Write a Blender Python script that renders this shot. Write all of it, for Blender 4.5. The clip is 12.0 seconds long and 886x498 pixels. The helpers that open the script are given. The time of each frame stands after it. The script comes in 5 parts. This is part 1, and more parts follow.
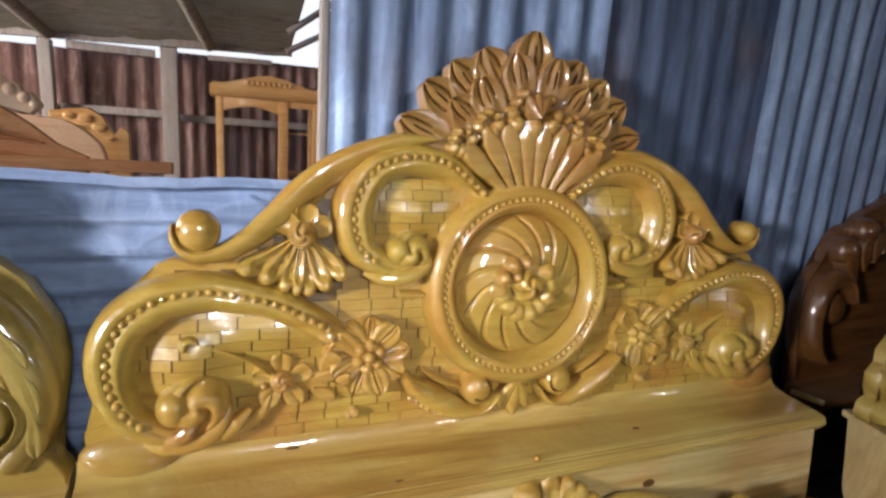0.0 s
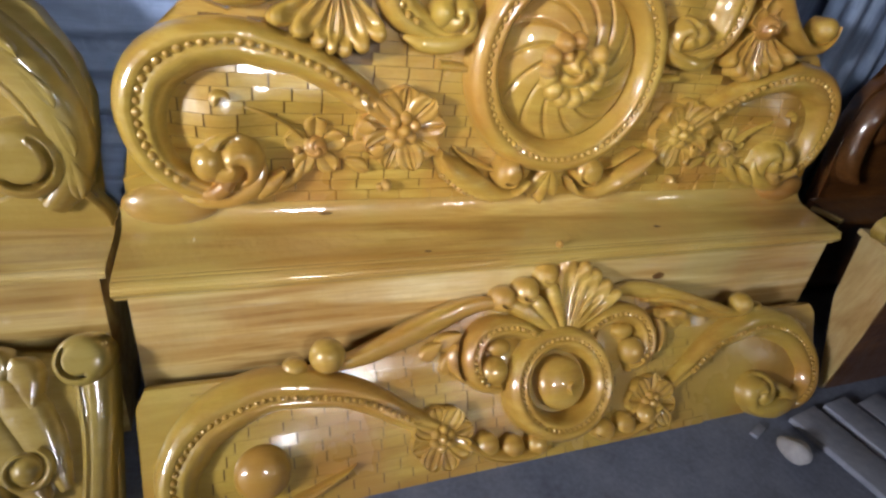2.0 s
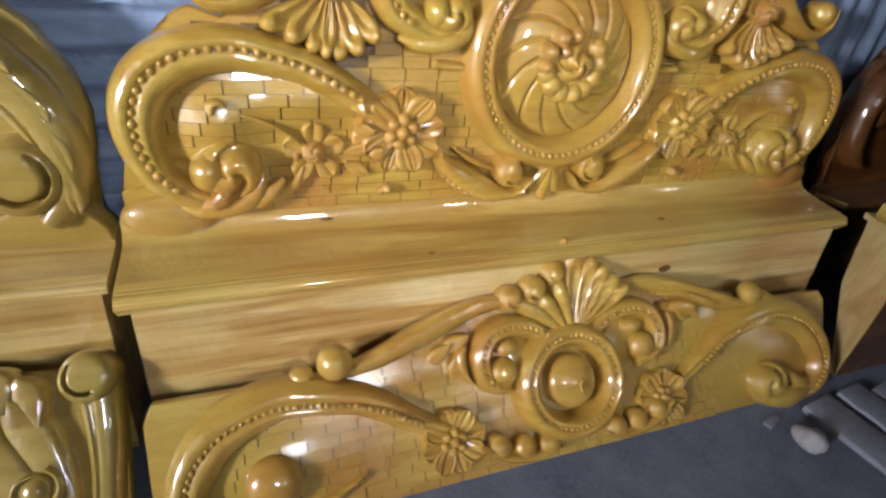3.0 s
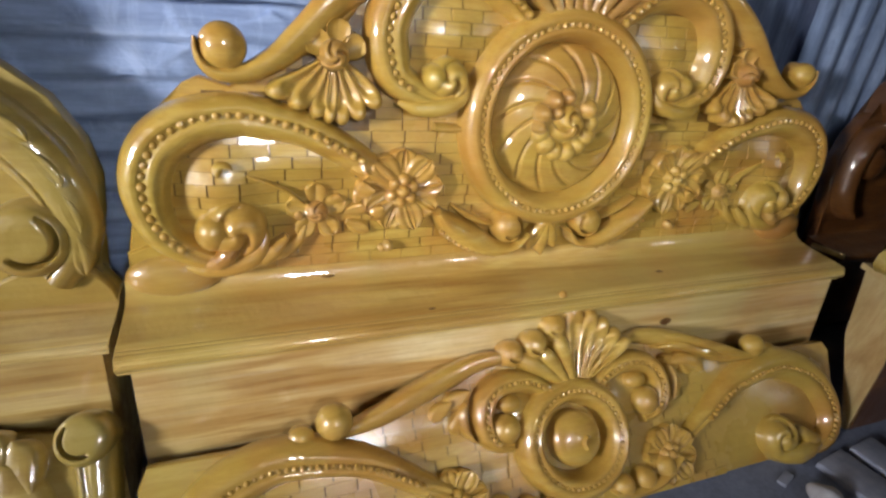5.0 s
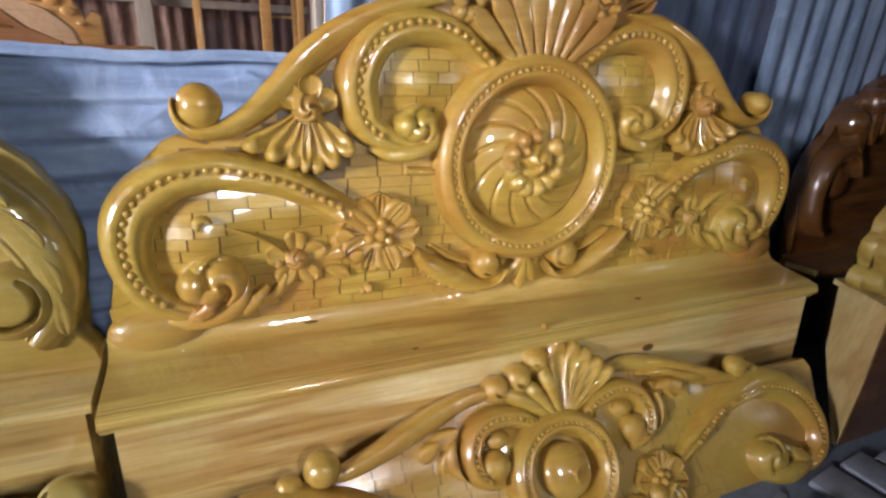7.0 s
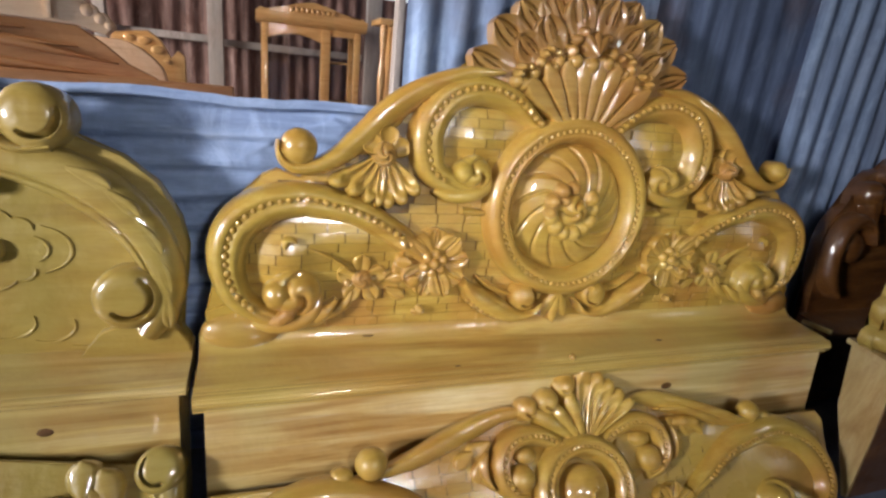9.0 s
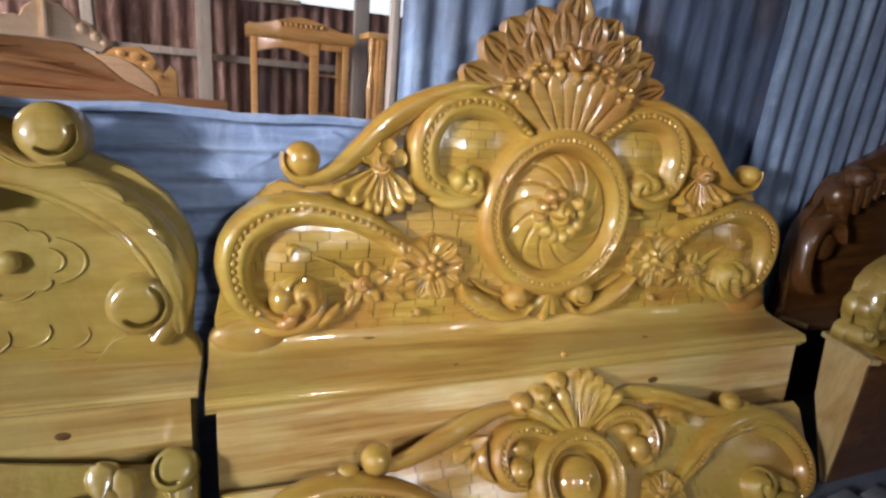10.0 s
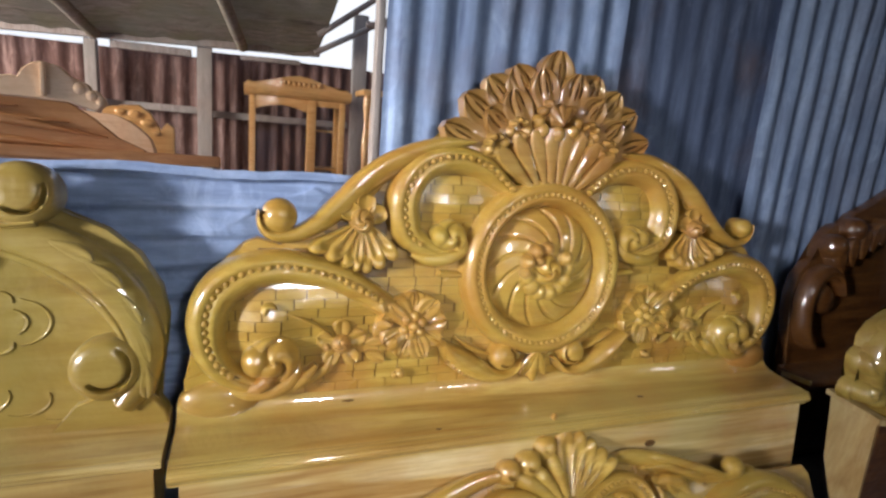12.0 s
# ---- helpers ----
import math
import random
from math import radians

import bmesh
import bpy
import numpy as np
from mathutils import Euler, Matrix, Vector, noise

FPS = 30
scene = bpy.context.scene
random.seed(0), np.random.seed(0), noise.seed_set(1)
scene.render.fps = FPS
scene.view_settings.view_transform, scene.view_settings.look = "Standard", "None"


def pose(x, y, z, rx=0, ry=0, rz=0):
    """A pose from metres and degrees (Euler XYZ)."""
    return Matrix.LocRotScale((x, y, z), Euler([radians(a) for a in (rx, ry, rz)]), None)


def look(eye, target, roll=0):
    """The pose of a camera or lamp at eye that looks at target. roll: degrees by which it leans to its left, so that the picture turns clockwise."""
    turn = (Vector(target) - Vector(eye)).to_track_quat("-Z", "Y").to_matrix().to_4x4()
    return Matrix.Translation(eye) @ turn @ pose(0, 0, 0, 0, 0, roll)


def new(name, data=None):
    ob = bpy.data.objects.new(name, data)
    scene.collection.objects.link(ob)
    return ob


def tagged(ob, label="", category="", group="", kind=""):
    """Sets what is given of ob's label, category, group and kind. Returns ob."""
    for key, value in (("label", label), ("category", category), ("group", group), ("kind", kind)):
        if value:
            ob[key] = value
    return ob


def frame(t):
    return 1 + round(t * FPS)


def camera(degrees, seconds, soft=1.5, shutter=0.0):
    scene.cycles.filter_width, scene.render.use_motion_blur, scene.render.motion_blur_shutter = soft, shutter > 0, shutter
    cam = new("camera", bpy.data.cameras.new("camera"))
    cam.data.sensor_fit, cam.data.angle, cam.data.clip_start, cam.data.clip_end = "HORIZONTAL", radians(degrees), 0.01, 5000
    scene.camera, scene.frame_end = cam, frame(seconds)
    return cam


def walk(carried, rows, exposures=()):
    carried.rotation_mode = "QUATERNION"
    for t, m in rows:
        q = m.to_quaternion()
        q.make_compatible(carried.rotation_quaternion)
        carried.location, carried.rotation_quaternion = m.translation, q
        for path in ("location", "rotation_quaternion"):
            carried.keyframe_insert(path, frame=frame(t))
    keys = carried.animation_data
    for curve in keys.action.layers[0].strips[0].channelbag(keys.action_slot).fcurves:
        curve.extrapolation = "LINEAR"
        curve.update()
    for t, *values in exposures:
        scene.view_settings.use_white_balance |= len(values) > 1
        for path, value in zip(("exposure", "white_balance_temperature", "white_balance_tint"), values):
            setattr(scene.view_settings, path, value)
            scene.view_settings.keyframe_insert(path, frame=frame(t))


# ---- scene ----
# --- camera and walk ---
cam = camera(80.00, 12.0, soft=2.6)
PATH = [
    (0.0, look((-0.6861, -0.9736, 1.2181), (0.0344, 0.8467, 0.8091), 4.068)),
    (0.5, look((-0.7079, -0.9649, 1.2140), (0.0104, 0.8214, 0.6725), 5.304)),
    (1.0, look((-0.7152, -0.9484, 1.1892), (-0.0329, 0.7677, 0.4213), 7.042)),
    (1.5, look((-0.7213, -0.9313, 1.1539), (-0.0485, 0.6677, 0.1587), 9.034)),
    (2.0, look((-0.7360, -0.9367, 1.1448), (-0.0688, 0.6035, 0.0574), 9.578)),
    (2.5, look((-0.7368, -0.9260, 1.1420), (-0.0804, 0.6228, 0.0601), 7.910)),
    (4.3, look((-0.7384, -0.9265, 1.1264), (-0.0723, 0.6167, 0.0424), 6.508)),
    (4.5, look((-0.7369, -0.9426, 1.1307), (-0.0755, 0.6490, 0.1160), 5.981)),
    (5.0, look((-0.7376, -0.9399, 1.1450), (-0.0637, 0.7128, 0.2425), 5.898)),
    (5.5, look((-0.7287, -0.9403, 1.1515), (-0.0555, 0.7239, 0.2701), 4.993)),
    (6.0, look((-0.7155, -0.9465, 1.1584), (-0.0264, 0.7303, 0.3137), 2.923)),
    (6.5, look((-0.7222, -0.9563, 1.1653), (-0.0166, 0.7382, 0.3711), 2.984)),
    (7.0, look((-0.7215, -0.9684, 1.1653), (-0.0004, 0.7282, 0.3895), 3.106)),
    (7.2, look((-0.7234, -0.9662, 1.1698), (0.0207, 0.7256, 0.4055), 3.347)),
    (8.8, look((-0.7924, -1.0960, 1.1923), (-0.1467, 0.6884, 0.5608), 6.010)),
    (9.0, look((-0.8502, -1.1179, 1.2052), (-0.2012, 0.6628, 0.5666), 6.182)),
    (9.5, look((-0.9250, -1.1618, 1.2182), (-0.2482, 0.6074, 0.5765), 5.971)),
    (10.0, look((-0.9003, -1.1815, 1.2159), (-0.2050, 0.5943, 0.6133), 5.500)),
    (10.5, look((-0.8702, -1.1926, 1.2187), (-0.1776, 0.6030, 0.6744), 5.248)),
    (11.0, look((-0.8550, -1.1858, 1.2238), (-0.1622, 0.6294, 0.7495), 4.837)),
    (11.5, look((-0.8473, -1.1854, 1.2238), (-0.1560, 0.6417, 0.7949), 4.892)),
    (12.0, look((-0.8334, -1.1581, 1.2278), (-0.1446, 0.6716, 0.8064), 4.951)),
]
walk(cam, PATH, [(0.0, -0.48), (1.0, -0.63), (2.2, -0.42), (3.5, -0.42), (5.0, -0.48), (7.0, -0.52), (9.0, -0.48), (12.0, -0.49)])

# --- world, daylight in the openings ---
world = bpy.data.worlds.new("world")
scene.world = world
world.use_nodes = True
wn = world.node_tree.nodes
sky = wn.new("ShaderNodeTexSky")
sky.sky_type, sky.sun_disc = "NISHITA", False
sky.sun_elevation, sky.sun_rotation = radians(48), radians(150)
world.node_tree.links.new(sky.outputs[0], wn["Background"].inputs[0])
wn["Background"].inputs[1].default_value = 0.12


def daylight(name, eye, target, w, h, power, colour, spread=180):
    lamp = bpy.data.lights.new(name, "AREA")
    lamp.shape, lamp.size, lamp.size_y, lamp.energy, lamp.color = "RECTANGLE", w, h, power, colour
    lamp.spread = radians(spread)
    ob = new(name, lamp)
    ob.matrix_world = look(eye, target)
    return ob


daylight("daylight_side_opening", (-4.50, -2.0, 1.50), (-0.52, 0.10, 0.98), 0.50, 0.55, 35.0, (1.0, 0.975, 0.99), 56)
daylight("daylight_front_opening", (-0.3, -2.98, 1.88), (-0.20, 0.10, 0.78), 0.22, 0.30, 4.7, (0.98, 0.98, 1.0), 48)
daylight("daylight_front_window", (1.08, -2.98, 1.62), (0.0, 0.0, 0.8), 0.13, 0.14, 1.5, (0.95, 0.98, 1.0), 76)
daylight("daylight_east_window", (2.86, -2.2, 1.70), (0.3, 0.0, 0.8), 0.13, 0.13, 0.9, (0.95, 0.98, 1.0), 90)
daylight("daylight_rear_shed_side", (-4.4, 2.0, 1.7), (-1.0, 2.8, 0.9), 1.8, 1.2, 310, (1.0, 0.88, 0.79))
sun_lamp = bpy.data.lights.new("sun", "SUN")
sun_lamp.energy, sun_lamp.angle, sun_lamp.color = 2.5, radians(0.6), (1.0, 0.95, 0.88)
sun_ob = new("sun", sun_lamp)
sun_ob.matrix_world = look((-3, 8, 9), (0, 0, 0))


# --- materials ---
def material(name, rough=0.5, metal=0.0, coat=0.0, coat_rough=0.05):
    m = bpy.data.materials.new(name)
    m.use_nodes = True
    nt = m.node_tree
    b = nt.nodes["Principled BSDF"]
    b.inputs["Roughness"].default_value = rough
    b.inputs["Metallic"].default_value = metal
    b.inputs["Coat Weight"].default_value = coat
    b.inputs["Coat Roughness"].default_value = coat_rough
    b.inputs["Coat IOR"].default_value = 1.75
    return m, nt, b


def noise_node(nt, coords, scale, stretch, detail=4.0, rough=0.55, distortion=0.0):
    mp = nt.nodes.new("ShaderNodeMapping")
    mp.inputs["Scale"].default_value = stretch
    nt.links.new(coords, mp.inputs[0])
    n = nt.nodes.new("ShaderNodeTexNoise")
    n.inputs["Scale"].default_value = scale
    n.inputs["Detail"].default_value = detail
    n.inputs["Roughness"].default_value = rough
    n.inputs["Distortion"].default_value = distortion
    nt.links.new(mp.outputs[0], n.inputs["Vector"])
    return n.outputs["Fac"]


def ramp(nt, fac, stops):
    r = nt.nodes.new("ShaderNodeValToRGB")
    while len(r.color_ramp.elements) < len(stops):
        r.color_ramp.elements.new(0.5)
    for e, (p, c) in zip(r.color_ramp.elements, stops):
        e.position, e.color = p, (*c, 1.0)
    nt.links.new(fac, r.inputs[0])
    return r.outputs[0]


def mix(nt, fac, a, b, blend="MIX"):
    m = nt.nodes.new("ShaderNodeMix")
    m.data_type, m.blend_type = "RGBA", blend
    if isinstance(fac, float):
        m.inputs[0].default_value = fac
    else:
        nt.links.new(fac, m.inputs[0])
    for v, i in ((a, 6), (b, 7)):
        if isinstance(v, tuple):
            m.inputs[i].default_value = (*v, 1.0)
        else:
            nt.links.new(v, m.inputs[i])
    return m.outputs[2]


def bump(nt, b, height, strength, dist=0.002):
    n = nt.nodes.new("ShaderNodeBump")
    n.inputs["Strength"].default_value = strength
    n.inputs["Distance"].default_value = dist
    nt.links.new(height, n.inputs["Height"])
    nt.links.new(n.outputs[0], b.inputs["Normal"])
    return n.outputs[0]


def coords_of(nt, kind="Object"):
    return nt.nodes.new("ShaderNodeTexCoord").outputs[kind]


def wood(name, pale, mid, dark, stain, coat=1.0, coat_rough=0.07, rough=0.4, stretch=(1.2, 9.0, 14.0), stain_amount=0.55, vary=0.0, hairs=0.5, grain=0.45, steep=1.0):
    m, nt, b = material(name, rough, 0.0, coat, coat_rough)
    co = nt.nodes.new("ShaderNodeNewGeometry").outputs["Position"] if vary else coords_of(nt)
    big = noise_node(nt, co, 1.9, stretch, 4.0, 0.55, 1.4)
    fine = noise_node(nt, co, 8.0, stretch, 6.0, 0.65, 0.5)
    hair = noise_node(nt, co, 34.0, stretch, 4.0, 0.65)
    blot = noise_node(nt, co, 3.6, (1, 1, 1), 4.0, 0.55)
    tint = noise_node(nt, co, 2.1, (1.3, 1, 1), 3.0, 0.5)
    c = ramp(nt, big, [(0.5 - 0.14 * steep, dark), (0.5, mid), (0.5 + 0.14 * steep, pale)])
    c2 = ramp(nt, fine, [(0.36, dark), (0.52, mid), (0.68, pale)])
    c = mix(nt, grain, c, c2)
    c = mix(nt, ramp(nt, hair, [(0.34, (hairs,) * 3), (0.52, (0, 0, 0))]), c, dark)
    c = mix(nt, ramp(nt, blot, [(0.42, (0, 0, 0)), (0.62, (stain_amount,) * 3)]), c, stain)
    c = mix(nt, ramp(nt, tint, [(0.46, (0, 0, 0)), (0.62, (0.5,) * 3)]), c, (mid[0] * 0.84, mid[1] * 0.98, mid[2] * 1.0))
    nt.links.new(c, b.inputs["Base Color"])
    wob = noise_node(nt, co, 22.0, (1, 1, 1), 3.0, 0.55)
    fib = noise_node(nt, co, 60.0, stretch, 3.0, 0.6)
    n1 = bump(nt, b, wob, 0.42, 0.009)
    n2 = nt.nodes.new("ShaderNodeBump")
    n2.inputs["Strength"].default_value, n2.inputs["Distance"].default_value = 0.25, 0.0012
    nt.links.new(fib, n2.inputs["Height"])
    nt.links.new(n1, n2.inputs["Normal"])
    nt.links.new(n2.outputs[0], b.inputs["Normal"])
    n3 = nt.nodes.new("ShaderNodeBump")
    n3.inputs["Strength"].default_value, n3.inputs["Distance"].default_value = 0.22, 0.008
    nt.links.new(noise_node(nt, co, 15.0, (0.8, 1, 1.3), 4.0, 0.55), n3.inputs["Height"])
    nt.links.new(n3.outputs[0], b.inputs["Coat Normal"])
    nt.links.new(ramp(nt, blot, [(0.3, (coat_rough * 0.6,) * 3), (0.7, (coat_rough * 1.8,) * 3)]), b.inputs["Coat Roughness"])
    return m


GOLD = wood("varnished_golden_wood", (0.62, 0.435, 0.110), (0.505, 0.318, 0.052), (0.36, 0.185, 0.030), (0.44, 0.212, 0.040), coat_rough=0.038, hairs=0.42, grain=0.42, stretch=(0.7, 4.0, 6.5), stain_amount=0.7)
GOLD_BRICK = wood("varnished_golden_brick_wood", (0.615, 0.435, 0.110), (0.505, 0.33, 0.055), (0.37, 0.20, 0.030), (0.43, 0.195, 0.034), coat_rough=0.19, vary=1.0, hairs=0.42, grain=0.42, stretch=(0.7, 4.0, 6.5), stain_amount=0.7)
HONEY = wood("varnished_honey_wood", (0.58, 0.385, 0.118), (0.465, 0.275, 0.058), (0.32, 0.155, 0.030), (0.38, 0.16, 0.034), coat_rough=0.038, hairs=0.42, grain=0.42, stretch=(0.7, 4.0, 6.5), stain_amount=0.7)
AMBER = wood("varnished_amber_wood", (0.48, 0.29, 0.085), (0.36, 0.19, 0.046), (0.23, 0.10, 0.022), (0.28, 0.11, 0.026), coat_rough=0.038, hairs=0.42, grain=0.42, stretch=(0.7, 4.0, 6.5), stain_amount=0.7)
PLANK = wood("varnished_pale_plank", (0.86, 0.71, 0.41), (0.70, 0.51, 0.20), (0.35, 0.18, 0.045), (0.58, 0.33, 0.10), coat_rough=0.06, stretch=(0.30, 4.4, 6.0), hairs=0.3, steep=0.55)
LEDGE = wood("varnished_golden_ledge_plank", (0.74, 0.565, 0.23), (0.61, 0.425, 0.115), (0.36, 0.19, 0.038), (0.52, 0.295, 0.068), coat_rough=0.05, stretch=(0.30, 4.4, 6.0), hairs=0.3, steep=0.6)
CHEEK = wood("planed_pale_cheek_wood", (0.62, 0.50, 0.28), (0.52, 0.38, 0.17), (0.36, 0.22, 0.08), (0.46, 0.29, 0.11), coat=0.5, coat_rough=0.2, stretch=(4.0, 4.0, 0.35), hairs=0.3, steep=0.8)
# dark wood tone standing in for the shade inside the shallow brick cuts
GROOVE_SHADE = wood("shade_dark_groove_wood", (0.23, 0.125, 0.018), (0.165, 0.085, 0.012), (0.09, 0.042, 0.006), (0.13, 0.06, 0.009), coat=0.1)
KNOT = wood("dark_knot_wood", (0.20, 0.10, 0.03), (0.13, 0.06, 0.018), (0.06, 0.03, 0.01), (0.1, 0.04, 0.012), coat=0.9, stretch=(6, 6, 6))
OLIVE = wood("varnished_olive_wood", (0.465, 0.35, 0.105), (0.37, 0.257, 0.053), (0.24, 0.14, 0.026), (0.295, 0.18, 0.031), hairs=0.2, grain=0.3, coat_rough=0.045, stretch=(0.7, 3.0, 4.5))
OLIVE_PLANK = wood("varnished_olive_plank", (0.68, 0.55, 0.27), (0.54, 0.40, 0.135), (0.27, 0.15, 0.038), (0.46, 0.285, 0.08), coat_rough=0.12, stretch=(0.30, 4.4, 6.0), hairs=0.3, steep=0.55)
BROWN = wood("dark_brown_varnished_wood", (0.24, 0.10, 0.024), (0.125, 0.045, 0.011), (0.05, 0.016, 0.005), (0.08, 0.026, 0.007), coat=1.0, coat_rough=0.04)
RAW = wood("raw_orange_timber", (0.66, 0.36, 0.17), (0.55, 0.24, 0.08), (0.36, 0.12, 0.03), (0.45, 0.18, 0.06), coat=0.15, coat_rough=0.3, rough=0.6)
PALE_RAW = wood("pale_raw_timber", (0.86, 0.64, 0.47), (0.80, 0.56, 0.38), (0.64, 0.39, 0.22), (0.66, 0.40, 0.22), coat=0.0, rough=0.65)
CABINET = wood("light_varnished_cabinet_wood", (0.80, 0.53, 0.26), (0.70, 0.41, 0.16), (0.52, 0.26, 0.08), (0.62, 0.34, 0.12), coat=0.6)
POST = wood("weathered_grey_timber", (0.46, 0.42, 0.40), (0.36, 0.32, 0.31), (0.22, 0.19, 0.18), (0.3, 0.25, 0.22), coat=0.0, rough=0.85, stretch=(8, 8, 1.0))
THATCH = wood("grey_roof_matting", (0.52, 0.45, 0.40), (0.34, 0.29, 0.25), (0.12, 0.095, 0.08), (0.26, 0.25, 0.16), coat=0.0, rough=0.9, stretch=(2.0, 14.0, 8.0))


def tin(name, pale, mid, dark, rust, rust_amount, stretch, metal=0.45, rough=0.5):
    m, nt, b = material(name, rough, metal)
    co = coords_of(nt)
    streak = noise_node(nt, co, 5.0, stretch, 5.0, 0.6, 0.2)
    blot = noise_node(nt, co, 2.3, (1, 1, 1), 5.0, 0.6, 0.5)
    fine = noise_node(nt, co, 45.0, (1, 1, 1), 4.0, 0.6)
    c = ramp(nt, streak, [(0.3, dark), (0.52, mid), (0.75, pale)])
    c = mix(nt, ramp(nt, blot, [(0.5, (0, 0, 0)), (0.72, (rust_amount,) * 3)]), c, rust)
    c = mix(nt, ramp(nt, fine, [(0.45, (0, 0, 0)), (0.75, (0.3, 0.3, 0.3))]), c, dark)
    bloom = noise_node(nt, co, 7.0, (1.6, 1.6, 0.6), 6.0, 0.7, 1.0)
    c = mix(nt, ramp(nt, bloom, [(0.52, (0, 0, 0)), (0.74, (0.55, 0.55, 0.55))]), c, (pale[0] * 1.25, pale[1] * 1.2, pale[2] * 1.12))
    nt.links.new(c, b.inputs["Base Color"])
    nt.links.new(ramp(nt, blot, [(0.3, (rough - 0.1,) * 3), (0.7, (rough + 0.2,) * 3)]), b.inputs["Roughness"])
    bump(nt, b, fine, 0.12, 0.002)
    return m


TIN = tin("blue_grey_galvanised_tin", (0.32, 0.42, 0.62), (0.205, 0.28, 0.435), (0.10, 0.14, 0.245), (0.16, 0.135, 0.16), 0.65, (5.0, 5.0, 0.5))
TIN_CLEAN = tin("clean_blue_galvanised_tin", (0.40, 0.51, 0.72), (0.265, 0.355, 0.54), (0.13, 0.18, 0.30), (0.22, 0.22, 0.28), 0.4, (5.0, 5.0, 0.5))
TIN_DARK = tin("dull_stained_tin", (0.175, 0.225, 0.35), (0.10, 0.135, 0.23), (0.05, 0.07, 0.13), (0.14, 0.105, 0.115), 0.8, (5.0, 5.0, 0.5), 0.35, 0.55)
TIN_LOW = tin("pale_blue_galvanised_tin", (0.44, 0.56, 0.82), (0.315, 0.42, 0.655), (0.19, 0.265, 0.45), (0.25, 0.30, 0.41), 0.45, (0.7, 5.0, 5.0), 0.2, 0.6)
RUST_TIN = tin("rusty_brown_tin", (0.30, 0.20, 0.185), (0.135, 0.072, 0.062), (0.055, 0.026, 0.022), (0.11, 0.048, 0.036), 0.7, (5.0, 5.0, 0.5), 0.2, 0.6)


def plain(name, lo, hi, rough, scale=6.0, strength=0.4):
    m, nt, b = material(name, rough)
    co = coords_of(nt)
    a = noise_node(nt, co, scale, (1, 1, 1), 6.0, 0.65)
    f = noise_node(nt, co, scale * 12, (1, 1, 1), 4.0, 0.6)
    c = mix(nt, 0.35, ramp(nt, a, [(0.3, lo), (0.7, hi)]), ramp(nt, f, [(0.3, lo), (0.7, hi)]))
    nt.links.new(c, b.inputs["Base Color"])
    bump(nt, b, f, strength, 0.004)
    return m


EARTH = plain("grey_trodden_floor", (0.075, 0.09, 0.14), (0.20, 0.23, 0.32), 0.85)
GREY_PLANK = plain("dusty_grey_plank", (0.15, 0.165, 0.225), (0.31, 0.34, 0.43), 0.8, 4.0)
CHALK = plain("whitish_clay", (0.28, 0.28, 0.31), (0.45, 0.45, 0.48), 0.8)
BACK = plain("dim_shed_boards", (0.07, 0.06, 0.05), (0.13, 0.11, 0.095), 0.9, 2.0)
GLASS, gnt, gb = material("cabinet_glass", 0.03)
gb.inputs["Transmission Weight"].default_value = 1.0
gb.inputs["IOR"].default_value = 1.45
HAZE = bpy.data.materials.new("bright_hazy_sky")
HAZE.use_nodes = True
hz = HAZE.node_tree.nodes["Principled BSDF"]
hz.inputs["Base Color"].default_value = (0.9, 0.92, 0.95, 1)
hz.inputs["Emission Color"].default_value = (0.95, 0.97, 1.0, 1)
hz.inputs["Emission Strength"].default_value = 1.15


# --- shaping tools ---
def part(name, bm, mat, parent=None, label="", smooth=True):
    bmesh.ops.recalc_face_normals(bm, faces=bm.faces)
    me = bpy.data.meshes.new(name)
    bm.to_mesh(me)
    bm.free()
    me.materials.append(mat)
    if smooth:
        for p in me.polygons:
            p.use_smooth = True
        me.set_sharp_from_angle(angle=radians(50))
    ob = new(name, me)
    if parent is not None:
        ob.parent = parent
    if label:
        ob["label"] = label
    return ob


def thing(name, m, label, category, group="", kind=""):
    ob = new(name)
    ob.matrix_world = m
    return tagged(ob, label, category, group, kind)


def spline(pts, n, closed=False):
    p = np.array(pts, float)
    if closed:
        p = np.vstack([p[-1], p, p[0], p[1]])
    else:
        p = np.vstack([2 * p[0] - p[1], p, 2 * p[-1] - p[-2]])
    out = []
    for i in range(1, len(p) - 2):
        for k in range(24):
            u = k / 24
            out.append(0.5 * (2 * p[i] + (p[i + 1] - p[i - 1]) * u + (2 * p[i - 1] - 5 * p[i] + 4 * p[i + 1] - p[i + 2]) * u * u
                              + (3 * p[i] - p[i - 1] - 3 * p[i + 1] + p[i + 2]) * u ** 3))
    out.append(p[-2])
    out = np.array(out)
    d = np.concatenate([[0], np.cumsum(np.linalg.norm(np.diff(out, axis=0), axis=1))])
    g = np.linspace(0, d[-1], n + 1 if closed else n)
    if closed:
        g = g[:-1]
    return np.stack([np.interp(g, d, out[:, k]) for k in range(out.shape[1])], 1), d[-1]


def along(values, t):
    return np.interp(t, np.linspace(0, 1, len(values)), values)


def frames2(c, closed=False):
    d = (np.roll(c, -1, 0) - np.roll(c, 1, 0)) if closed else np.gradient(c, axis=0)
    d = d / np.maximum(np.linalg.norm(d, axis=1), 1e-9)[:, None]
    return d, np.stack([-d[:, 1], d[:, 0]], 1)


SINK = -0.012


